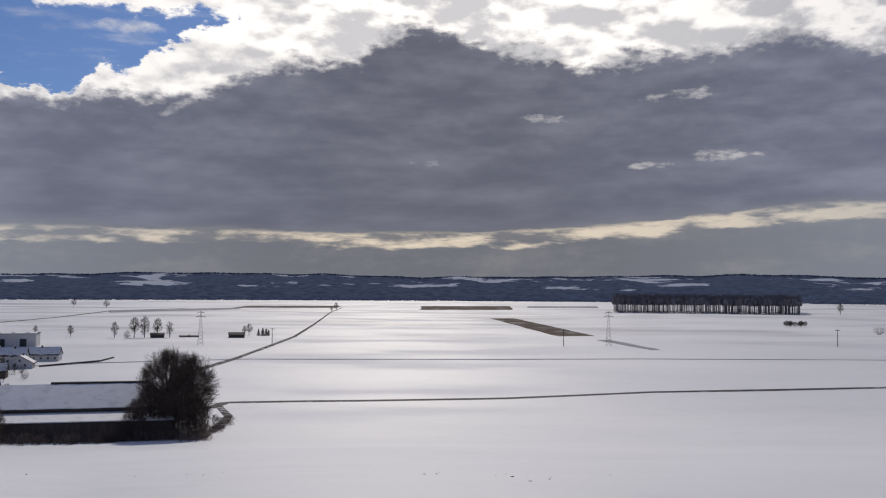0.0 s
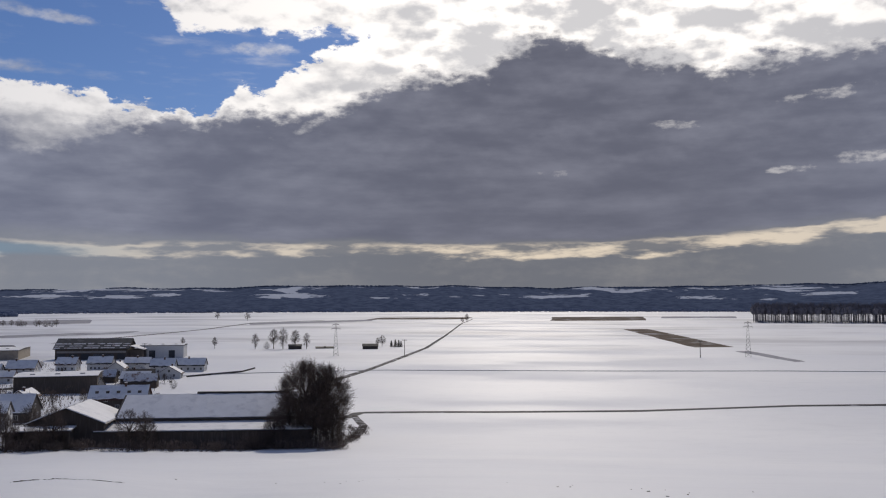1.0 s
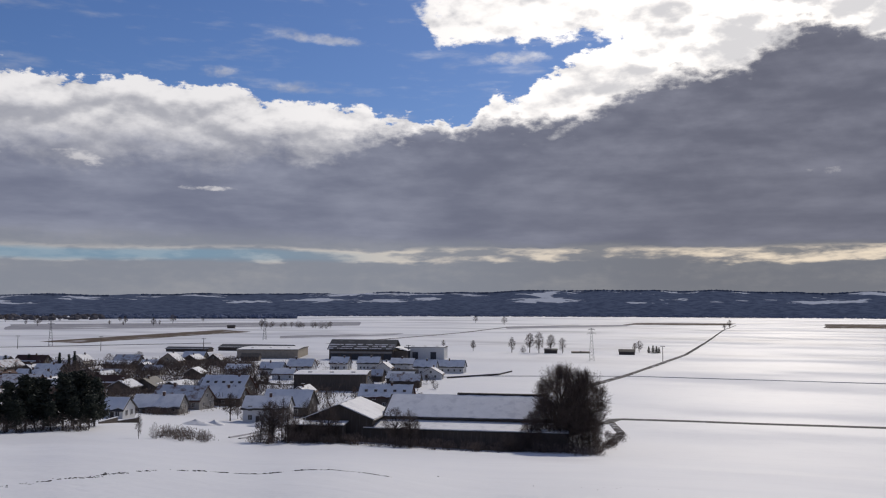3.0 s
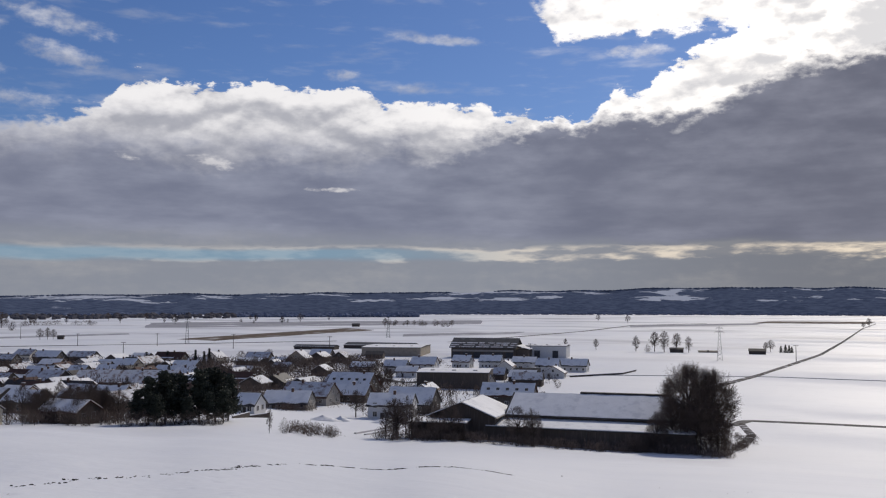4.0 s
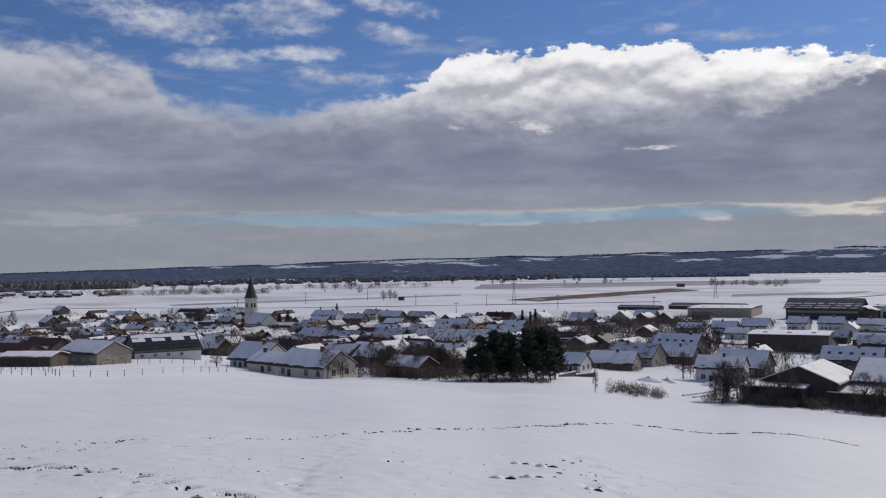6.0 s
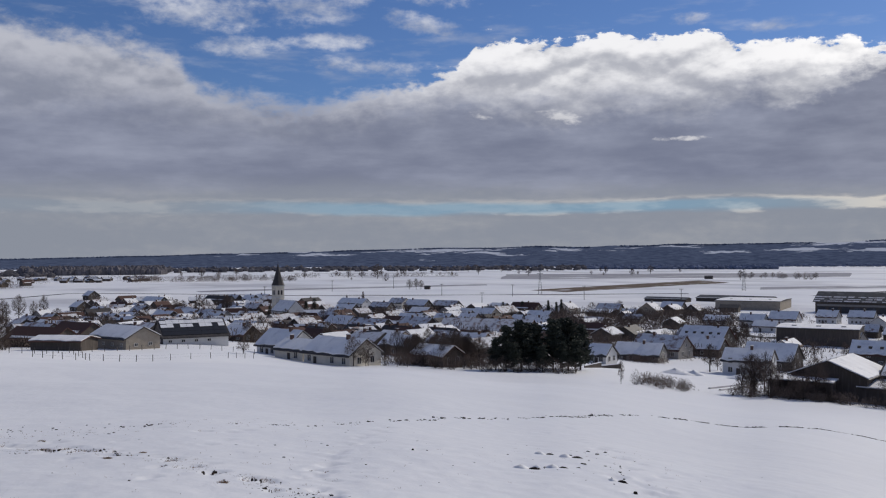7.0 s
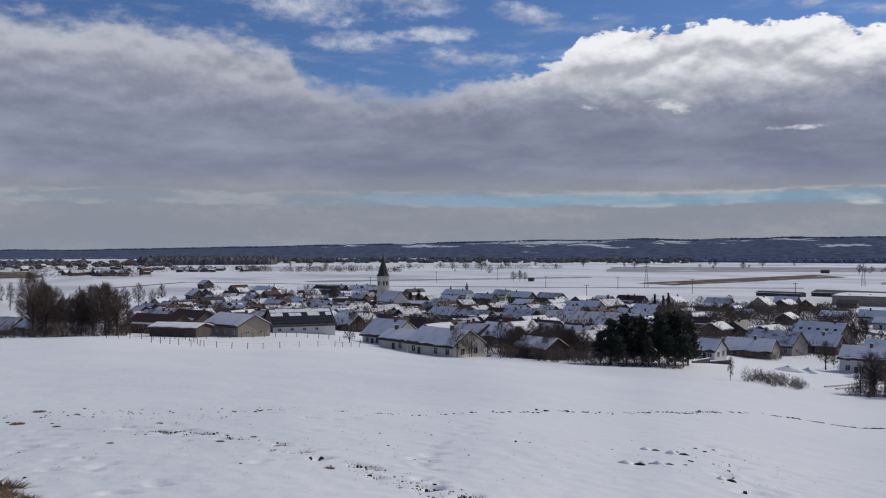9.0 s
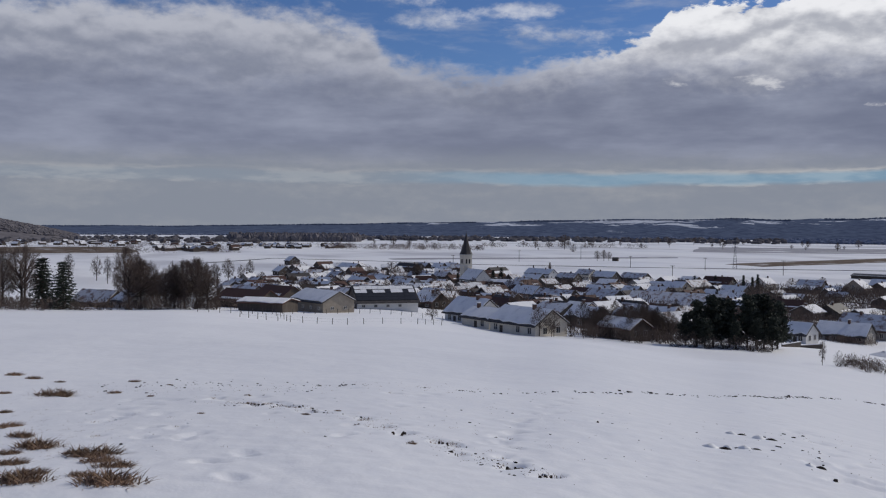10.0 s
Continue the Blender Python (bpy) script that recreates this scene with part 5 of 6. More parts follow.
tree("spruce_a", 49.2, 570, 9.5, 1.1)
tree("spruce_a", 48.0, 590, 9.0, 1.1)
tree("thuja", 54.1, 440, 7.5, 1.0)
tree("thuja", 53.8, 442, 6.5, 1.0)
tree("spruce_b", 47.9, 480, 7.0, 1.0)
tree("spruce_b", 47.4, 486, 6.0, 1.0)
# rows and single trees on the plain
for plain_az, plain_r, plain_h, plain_kind in ((23.84, 813, 7, "open_b"), (21.99, 760, 8.8, "open_b"), (19.6, 742, 12, "pale_a"), (18.5, 741, 15, "open_b"), (17.93, 739, 16, "pale_a"), (17.2, 744, 14, "open_b"), (16.5, 736, 12, "pale_a"), (18.9, 741, 6, "shrub_a"), (20.07, 1793, 15, "open_c"), (21.85, 1955, 14, "open_c"), (11.87, 765, 9, "open_c"), (12.15, 770, 7, "open_b"), (-23.35, 1633, 19, "open_b"), (6.9, 1500, 10, "open_a"), (6.6, 1600, 14, "open_a"), (55.0, 1047, 11, "open_c"), (54.6, 1050, 12, "open_b"), (54.3, 1052, 10, "open_c"), (28.3, 700, 9, "open_c"), (27.0, 705, 9, "dense_b"), (26.8, 706, 9, "dense_a"), (35.0, 1450, 14, "open_a"), (57.0, 1560, 24, "open_c"), (68.0, 620, 9, "slim"), (57.9, 700, 11, "slim"), (58.9, 690, 9, "slim"), (47.6, 1720, 18, "open_c")):
    tree(plain_kind, plain_az, plain_r, plain_h, 0.85)
for plain_az, plain_r, plain_h in ((11.3, 758, 5.5), (11.05, 757, 6.5), (10.85, 757, 6), (10.7, 759, 5)):
    tree("spruce_b", plain_az, plain_r, plain_h, 1.3)
scatter(["dense_b", "dense_a"], 7, -20.3, -21.6, 1065, 1085, 4.5, 6.5, 1.5, "bushes on the plain", 20)
scatter(["shrub_a", "shrub_b"], 5, -25.3, -27.0, 900, 915, 6.0, 9.0, 1.2, "bushes on the plain", 21)
scatter(["open_c", "shrub_a"], 14, 35.0, 30.6, 1480, 1560, 6.0, 11.0, 1.0, "bushes on the plain", 22)
scatter(["open_a", "shrub_a", "open_c"], 26, 73.0, 52.0, 1400, 1900, 5.0, 16.0, 0.9, "trees on the plain", 23, True)
scatter(["open_a", "open_c"], 14, 52.0, 38.0, 1650, 2200, 6.0, 16.0, 0.9, "trees on the plain", 24, True)


def clumps(b, p, size, rnd, n=9, tall=1.0):
    """A ragged lump of far woodland."""
    k = [Vector((math.cos(6.283 * i / n) * rnd.uniform(0.7, 1.2), math.sin(6.283 * i / n) * rnd.uniform(0.7, 1.2), rnd.uniform(0.35, 0.8))) for i in range(n)]
    base = [Vector((v.x * 0.8, v.y * 0.8, -0.15)) for v in k]
    top = Vector((rnd.uniform(-0.3, 0.3), rnd.uniform(-0.3, 0.3), rnd.uniform(0.85, 1.25)))
    b.solid([p + Vector((q.x / tall, q.y / tall, q.z * tall)) * size for q in base + k + [top]], [(i, (i + 1) % n, n + (i + 1) % n, n + i) for i in range(n)] + [(n + i, n + (i + 1) % n, 2 * n) for i in range(n)])


def far_woods(name, label, n, az0, az1, r0, r1, h0, h1, seed, sticks=False, mat=HAZY_WOODS):
    rnd = random.Random(seed)
    b = Build()
    for _ in range(n):
        az, r, h = rnd.uniform(az0, az1), rnd.uniform(r0, r1), rnd.uniform(h0, h1)
        p = spot(az, r)
        if sticks:
            clumps(b, p + Vector((0, 0, h * 0.52)), h * 0.2, rnd, 6, 1.3)
            b.tube(p - Vector((0, 0, 1)), p + Vector((0, 0, h * 0.95)), h * 0.013, h * 0.004, 3)
            for _ in range(32):
                z = rnd.uniform(0.4, 0.86)
                q = p + Vector((0, 0, h * z))
                b.tube(q, q + Vector((rnd.uniform(-1, 1), rnd.uniform(-1, 1), rnd.uniform(0.6, 1.6))) * h * 0.12, h * 0.005, h * 0.002, 3)
        else:
            clumps(b, p, h, rnd, 7, 1.4 if mat is SPUR_WOODS else 1.0)
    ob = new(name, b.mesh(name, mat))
    tagged(ob, label, "woods", kind="stuff")


far_woods("tall_wood", "stand of tall bare trees far out on the plain", 760, -21.2, -10.5, 1600, 1800, 27, 35, 1, True, TALL_WOODS)
far_woods("distant_wood", "dark bare wood beyond the far village", 2400, 69.8, 77.6, 2100, 2350, 8, 12.5, 2, False, SPUR_WOODS)
far_woods("valley_edge_wood", "dark line of woods at the foot of the hills, tinted blue for haze", 4600, -36, 58, 3020, 3350, 3, 7, 3)
far_woods("valley_edge_wood", "dark line of woods at the foot of the hills, tinted blue for haze", 2000, 58, 112, 3250, 3450, 3, 6, 13)
far_woods("plain_wood", "low dark wood on the plain, tinted blue for haze", 700, 33.0, 44.0, 2500, 2650, 5, 10, 4)
far_woods("river_wood", "broken line of trees along the valley", 420, 44, 70, 2300, 2900, 5, 11, 5, False, HAZY_NEAR_WOODS)
far_woods("river_wood", "broken line of trees along the valley", 300, 76, 96, 1900, 2600, 5, 10, 6, False, HAZY_NEAR_WOODS)


def ridge_woods():
    rnd = random.Random(8)
    b = Build()
    for _ in range(7000):
        az = rnd.uniform(-38, 104)
        if noise.noise(Vector((az * 0.22, 0, 1))) < -0.28:
            continue
        r = rnd.uniform(4250, 4450)
        crest = (EYE + 4400 * math.tan(radians(np.interp(az, *zip(*RIDGE))))) * (1 + 0.10 * noise.noise(Vector((az * 0.35, 0, 7)))) * 0.97
        a = radians(az)
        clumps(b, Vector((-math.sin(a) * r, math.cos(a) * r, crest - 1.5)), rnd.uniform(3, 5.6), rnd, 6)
    tagged(new("ridge_wood", b.mesh("ridge_wood", HAZY_RIDGE_WOODS)), "dark woods along the crest of the far hills, tinted blue for haze", "woods", kind="stuff")


ridge_woods()


def near_hill():
    verts, faces = [], []
    azs, rs = np.arange(84, 125, 0.5), np.linspace(2100, 3200, 12)
    for az in azs:
        for j, r in enumerate(rs):
            a = radians(az)
            f = math.sin(math.pi * min(1, max(0, (j / 11) * 0.95 + 0.02)))
            h = max(0, min(1, (az - 85.9) / 5.5)) ** 0.8
            verts.append((-math.sin(a) * r, math.cos(a) * r, -2 + 57 * f * h * (1 + 0.1 * noise.noise(Vector((az, j * 0.4, 0))))))
    faces = [(i * 12 + j, (i + 1) * 12 + j, (i + 1) * 12 + j + 1, i * 12 + j + 1) for i in range(len(azs) - 1) for j in range(11)]
    tagged(new("wooded_hill", mesh_of("wooded_hill", verts, faces, SPUR_WOODS, True)), "dark wooded spur of a hill", "hill", kind="structure")
    rnd, b = random.Random(4), Build()
    for _ in range(4200):
        az, j = rnd.uniform(86.2, 97), rnd.uniform(1.5, 8)
        f = math.sin(math.pi * min(1, (j / 11) * 0.95 + 0.02))
        h = max(0, min(1, (az - 85.9) / 5.5)) ** 0.8
        r, a = 2100 + 100 * j, radians(az)
        clumps(b, Vector((-math.sin(a) * r, math.cos(a) * r, -3 + 57 * f * h)), rnd.uniform(3, 5.5), rnd, 6)
    tagged(new("hill_wood", b.mesh("hill_wood", SPUR_WOODS)), "dark leafless wood on the hill spur", "woods", kind="stuff")


near_hill()

# ---------------------------------------------------------------- far village
rng = random.Random(21)
for i in range(95):
    far_az = rng.uniform(70.5, 92.0)
    house(far_az, rng.uniform(1480, 1720) if far_az < 82 else rng.uniform(1650, 1950), rng.uniform(8, 12), rng.uniform(7, 9), rng.uniform(2.4, 3.6), rng.uniform(2.6, 3.6), rng.choice([20, 110, 60]), rng.choice(["house", "wood", "wood", "patchy", "wood_bare"]), False)
for i in range(16):
    house(rng.uniform(77.0, 82.0), rng.uniform(1000, 1080) + 300, rng.uniform(10, 22), 10, 4, 4, rng.choice([20, 110]), rng.choice(["house", "wood", "wood_bare"]), False)
shrubbery("far_brush", "trees and hedges of the far village", 160, 70, 92, 1450, 1950, 4.0, 7.0, 10)
shrubbery("plain_hedge", "broken hedge of bare trees on the plain", 130, 62, 72, 1440, 1560, 4.0, 9.0, 11)
shrubbery("plain_hedge", "broken hedge of bare trees on the plain", 60, 52, 62, 1650, 1800, 4.0, 8.0, 12)
shrubbery("plain_hedge", "broken hedge of bare trees on the plain", 60, 77, 86, 1250, 1450, 4.0, 8.0, 13)
shrubbery("field_brush", "dark winter brush in the snowy field", 26, 38.2, 40.8, 194, 203, 1.0, 2.2, 17)
shrubbery("field_brush", "dark winter brush in the snowy field", 4, 37.6, 38.4, 198, 201, 0.8, 1.5, 19)
shrubbery("track_verge", "dark brush along the rutted track", 60, 12.7, 13.9, 238, 262, 0.5, 1.3, 14)
shrubbery("track_verge", "dark brush along the rutted track", 80, 13.3, 14.7, 212, 238, 0.6, 1.5, 15)
shrubbery("track_verge", "dark brush along the rutted track", 80, 14.2, 15.9, 188, 212, 0.6, 1.5, 16)

# ---------------------------------------------------------------- fields, roads and tracks on the plain


def strip(name, points, width, mat, label, category, dz=0.12, n=40):
    """A band that follows the ground through points (az, r)."""
    pts = [spot(a, r) for a, r in points]
    lens = [0.0]
    for p, q in zip(pts, pts[1:]):
        lens.append(lens[-1] + (q - p).length)
    verts, faces = [], []
    rnd = random.Random(len(points) + int(width * 10))
    for i in range(n + 1):
        s = lens[-1] * i / n
        x, y = np.interp(s, lens, [p.x for p in pts]), np.interp(s, lens, [p.y for p in pts])
        x2, y2 = np.interp(s + 1, lens, [p.x for p in pts]), np.interp(s + 1, lens, [p.y for p in pts])
        x1, y1 = np.interp(s - 1, lens, [p.x for p in pts]), np.interp(s - 1, lens, [p.y for p in pts])
        d = Vector((x2 - x1, y2 - y1, 0)).normalized()
        side = Vector((-d.y, d.x, 0))
        for f in (-1, -0.5, 0, 0.5, 1):
            v = Vector((x, y, 0)) + side * width / 2 * f * rnd.uniform(0.9, 1.1)
            az, r = math.degrees(math.atan2(-v.x, v.y)), math.hypot(v.x, v.y)
            verts.append((v.x, v.y, float(ground_z(az, r)) + dz + (0 if abs(f) < 1 else -0.3) + (0.2 if r > 90 else 0)))
    faces = [(i * 5 + j, i * 5 + j + 1, i * 5 + j + 6, i * 5 + j + 5) for i in range(n) for j in range(4)]
    ob = new(name, mesh_of(name, verts, faces, mat, True))
    tagged(ob, label, category, kind="structure")


def field(name, corners, mat, label, dz=0.35, n=14):
    a, b, c, d = [Vector((-math.sin(radians(z)) * r, math.cos(radians(z)) * r, 0)) for z, r in corners]
    verts = []
    for i in range(n + 1):
        for j in range(n + 1):
            u, v = i / n, j / n
            wob = 1 if 0 < i < n and 0 < j < n else 0
            p = a.lerp(b, u).lerp(d.lerp(c, u), v)
            p += Vector((noise.noise(p * 0.02), noise.noise(p * 0.02 + Vector((9, 0, 0))), 0)) * 1.5
            az, r = math.degrees(math.atan2(-p.x, p.y)), math.hypot(p.x, p.y)
            verts.append((p.x, p.y, float(ground_z(az, r)) + (dz if wob else -0.1)))
    faces = [(i * (n + 1) + j, (i + 1) * (n + 1) + j, (i + 1) * (n + 1) + j + 1, i * (n + 1) + j + 1) for i in range(n) for j in range(n)]
    tagged(new(name, mesh_of(name, verts, faces, mat, True)), label, "field", kind="structure")


strip("road", [(14.2, 292), (13.3, 309), (9, 309), (4.97, 309), (-4.1, 319), (-12.66, 345), (-25.65, 382), (-38, 430)], 4.2, WET_ROAD, "narrow cleared lane across the snow", "road", n=90)
strip("track", [(13.6, 300), (13.0, 268), (13.4, 240), (14.2, 214), (15.0, 194)], 2.6, TRACK, "rutted track round the end of the barn", "track")
for side_r in (0, 8):
    strip("track", [(16.5, 392 + side_r), (15.15, 431 + side_r), (12.5, 513 + side_r), (10.5, 625 + side_r), (9.16, 733 + side_r), (7.97, 983 + side_r), (6.94, 1506), (6.25, 1866)], 2.6, TRACK, "rutted farm track over the snowy plain", "track", n=80)
strip("track", [(31, 900), (25.65, 1095), (22.7, 1262), (19.7, 1618), (15.5, 1789)], 9, TRACK, "farm track over the snowy plain", "track", n=50)
strip("track", [(26.0, 478), (21, 495), (12, 505), (0, 500), (-12, 520), (-26, 560)], 0.5, THIN_SNOW, "faint field edge under the snow", "track", n=60)
strip("track", [(36.8, 212), (34.8, 236), (33.6, 252)], 0.7, THIN_SNOW, "wheel tracks in the snow", "track")
strip("track", [(36.2, 210), (34.2, 233), (33.0, 250)], 0.7, THIN_SNOW, "wheel tracks in the snow", "track")
field("field", [(-9.61, 770), (-7.13, 756), (-2.87, 1232), (-4.43, 1243)], STUBBLE, "brown stubble field bare of snow")
field("field", [(-4.44, 1745), (1.52, 1692), (1.35, 2094), (-4.27, 2168)], STUBBLE, "brown stubble field bare of snow")
field("field", [(-9.6, 2000), (-5.2, 1950), (-5.2, 2160), (-9.6, 2220)], THIN_SNOW, "field with thin windblown snow")
field("field", [(-12.8, 600), (-9.4, 716), (-10.2, 724), (-13.4, 604)], THIN_SNOW, "trampled strip with clods in the snow")
field("field", [(45.45, 953), (35.38, 1312), (37.25, 1420), (47.85, 1010)], STUBBLE, "brown stubble field bare of snow")
field("field", [(50, 1473), (28.9, 1672), (28.9, 2050), (49.2, 1900)], THIN_SNOW, "wide field with thin windblown snow")
field("field", [(34.0, 1050), (27.0, 1150), (26.2, 1230), (34.0, 1130)], THIN_SNOW, "field with thin windblown snow")
field("field", [(20.0, 1480), (12.5, 1700), (12.0, 1860), (20.0, 1640)], THIN_SNOW, "field with thin windblown snow")
field("field", [(13.0, 1850), (6.5, 1850), (6.0, 2060), (12.0, 2060)], STUBBLE, "brown stubble field bare of snow")
field("field", [(95, 1236), (82.6, 1256), (83.4, 1590), (95, 1590)], STUBBLE, "brown stubble field bare of snow")
field("field", [(68, 1020), (50, 1180), (50, 1230), (68, 1065)], THIN_SNOW, "field edge with thin snow")
strip("road", [(80, 900), (75, 1050), (70.4, 1000), (62, 905), (50, 890), (38, 930)], 6, WET_ROAD, "valley road beyond the village", "road", n=60)
strip("road", [(44, 560), (36, 470), (33.8, 430), (29, 470), (25, 590)], 7, WET_ROAD, "village street between the houses", "road", n=40)

# ---------------------------------------------------------------- pylons, poles, hut


def pylon(az, r, height, turn):
    root = new("pylon")
    root.matrix_world = Matrix.Translation(spot(az, r)) @ pose(0, 0, 0, 0, 0, turn)
    tagged(root, "grey lattice power pylon on the snowy plain", "pylon", "pylons")
    at = lambda z: 1.5 * (1 - z / height) + 0.28
    zs = [height * i / 9 for i in range(10)]
    for sx in (-1, 1):
        for sy in (-1, 1):
            part("leg", Build().tube((sx * at(0), sy * at(0), -0.5), (sx * at(height), sy * at(height), height), 0.11, 0.07, 4), STEEL, root)
    for z0, z1 in zip(zs, zs[1:]):
        a0, a1 = at(z0), at(z1)
        for q in range(4):
            m = pose(0, 0, 0, 0, 0, 90 * q)
            for f in (-1, 1):
                part("brace", Build().tube(m @ Vector((-a0 * f, -a0, z0)), m @ Vector((a1 * f, -a1, z1)), 0.045, 0.045, 3), STEEL, root)
    for z, w in ((height - 1.0, 2.2), (height - 3.6, 3.0)):
        arm = part("crossarm", Build().tube((-w, 0, z), (w, 0, z), 0.13, 0.13, 4).tube((-w, 0, z), (0, 0, z + 0.9), 0.07, 0.07, 3).tube((w, 0, z), (0, 0, z + 0.9), 0.07, 0.07, 3), STEEL, root)
        for x in (-w, w):
            part("insulator", Build().tube((x, 0, z - 1.0), (x, 0, z), 0.12, 0.12, 6), FRAME, arm)


pylon(14.72, 644, 22.5, 14)
pylon(-10.2, 645, 23.5, -10)
pylon(34.8, 1015, 23, 20)
pylon(46.9, 900, 24, 40)


def pole(az, r, height, arm=True):
    root = new("utility_pole")
    root.matrix_world = Matrix.Translation(spot(az, r)) @ pose(0, 0, 0, 0, 0, az)
    tagged(root, "wooden power line pole standing in the snow", "pole", "power poles")
    part("post", Build().tube((0, 0, -0.5), (0, 0, height), 0.26, 0.18, 6), POST, root)
    if arm:
        part("crossarm", Build().box(-1.6, 1.6, -0.12, 0.12, height - 0.5, height - 0.2), POST, root)
        for x in (-1.4, 0, 1.4):
            part("insulator", Build().tube((x, 0, height - 0.2), (x, 0, height + 0.25), 0.1, 0.08, 6), FRAME, root)


for pole_az, pole_r, pole_h in ((10.48, 638, 11), (-7.47, 626, 11), (-23.18, 692, 11.5), (48.6, 860, 11), (56.0, 1080, 14), (59.8, 1000, 12), (53.0, 880, 11), (38.4, 700, 13), (50.5, 700, 10), (63.9, 850, 11), (18.6, 280, 9), (90.3, 240, 12), (26.0, 640, 10), (44.2, 790, 12)):
    pole(pole_az, pole_r, pole_h)


def hut(az, r, L, W, wall, roof, rot):
    root = new("hut")
    root.matrix_world = Matrix.Translation(spot(az, r)) @ pose(0, 0, 0, 0, 0, rot)
    tagged(root, "small dark field hut on the snowy plain", "hut", "field huts")
    h = W / 2
    part("wall", Build().prism([(-h, -0.6), (h, -0.6), (h, wall), (0, wall + roof), (-h, wall)], -L / 2, L / 2), WALLS["wood"], root)
    for side in (-1, 1):
        o = [(0, wall + roof + 0.003), (side * (h + 0.4), wall - 0.2), (side * (h + 0.4), wall), (0, wall + roof + 0.2)]
        part("roof", Build().prism(o if side < 0 else o[::-1], -L / 2 - 0.4, L / 2 + 0.4), SLATE, root)
    part("door", Build().box(-0.6, 0.6, -h - 0.05, -h - 0.005, 0, 2.0), POST, root)


hut(12.6, 728, 12, 6, 2.4, 1.6, 12)
hut(17.2, 736, 10, 5, 2.6, 1.0, 14)
hut(53.9, 1050, 6, 5, 2.5, 1.5, 40)
hut(36.8, 1500, 12, 7, 3.0, 1.8, 30)
hut(35.6, 640, 12, 8, 3, 2, 24)
hut(15.4, 742, 14, 5, 0.9, 0.5, 20)

# snow heaps by the gardens, terrace wall
for heap_az, heap_r, heap_w in ((38.8, 250, 5.0), (37.7, 252, 3.0), (34.9, 252, 5.6), (33.9, 250, 3.2)):
    heap_build, heap_rnd = Build(), random.Random(int(heap_az * 10))
    heap_rows = []
    for i in range(7):
        f = i / 6
        heap_rows.append([Vector((math.cos(6.283 * j / 14) * heap_w * (1 - f) * heap_rnd.uniform(0.8, 1.15), math.sin(6.283 * j / 14) * heap_w * 0.6 * (1 - f) * heap_rnd.uniform(0.8, 1.15), -0.3 + 1.6 * f ** 0.7 * heap_rnd.uniform(0.9, 1.1))) for j in range(14)])
    heap_build.solid([v for row in heap_rows for v in row], [(i * 14 + j, i * 14 + (j + 1) % 14, (i + 1) * 14 + (j + 1) % 14, (i + 1) * 14 + j) for i in range(6) for j in range(14)])
    heap = new("snow_mound", heap_build.mesh("snow_mound", SNOW, True))
    heap.matrix_world = Matrix.Translation(spot(heap_az, heap_r)) @ pose(0, 0, 0, 0, 0, heap_az)
    tagged(heap, "mound of shovelled snow at the village edge", "snow mound", "snow mounds")


def garden_wall(points, height, label):
    rows = [spot(a, r) for a, r in points]
    root = new("garden_wall")
    root.matrix_world = Matrix.Translation(rows[0])
    tagged(root, label, "wall")
    for p, q in zip(rows, rows[1:]):
        d = q - p
        m = Matrix.Translation(p - rows[0]) @ pose(0, 0, 0, 0, 0, math.degrees(math.atan2(d.y, d.x)))
        s = part("wall_section", Build().box(0, d.xy.length, -0.15, 0.15, -1.5, height, m), WALLS["wood"], root)
        part("snow_cap", Build().box(0, d.xy.length, -0.22, 0.22, height + 0.003, height + 0.15, m), SNOW, s)


garden_wall([(44.2, 232), (43.2, 240), (42.0, 245)], 0.45, "low dark garden wall with a cap of snow")
garden_wall([(23.6, 480), (20.4, 505), (19.6, 530)], 0.8, "low wall round a snowy yard")

# ---------------------------------------------------------------- paddock fence


def fence(points, n, label):
    rows = [spot(a, r) for a, r in points]
    root = new("fence")
    root.matrix_world = Matrix.Translation(rows[0])
    tagged(root, label, "fence", "paddock fences")
    rnd = random.Random(n)
    last = None
    for i in range(n):
        f = i / (n - 1) * (len(points) - 1)
        k = min(int(f), len(points) - 2)
        az = points[k][0] + (points[k + 1][0] - points[k][0]) * (f - k)
        r = points[k][1] + (points[k + 1][1] - points[k][1]) * (f - k)
        p = spot(az, r) - rows[0]
        lean = Vector((rnd.uniform(-0.12, 0.12), rnd.uniform(-0.12, 0.12), 1.2))
        part("post", Build().tube(p - Vector((0, 0, 0.5)), p + lean, 0.065, 0.06, 6), POST, root)
        if last is not None:
            for z in (0.5, 1.0):
                part("wire", Build().tube(last * 1 + Vector((0, 0, z)), p + Vector((0, 0, z)), 0.006, 0.006, 3), STEEL, root)
        last = p


fence([(77.0, 172), (75.3, 168), (72.9, 170), (69.9, 172), (66.2, 192), (64.6, 202)], 17, "row of wooden paddock posts with wire in the snow")
fence([(79.5, 205), (76.5, 202), (73.7, 214), (70.5, 222), (67.5, 226), (64.5, 222)], 24, "row of wooden paddock posts with wire in the snow")
fence([(74.8, 199), (74.4, 186), (74.2, 172)], 4, "row of wooden paddock posts with wire in the snow")

# ---------------------------------------------------------------- near snow: tufts, molehills, clods, footprints


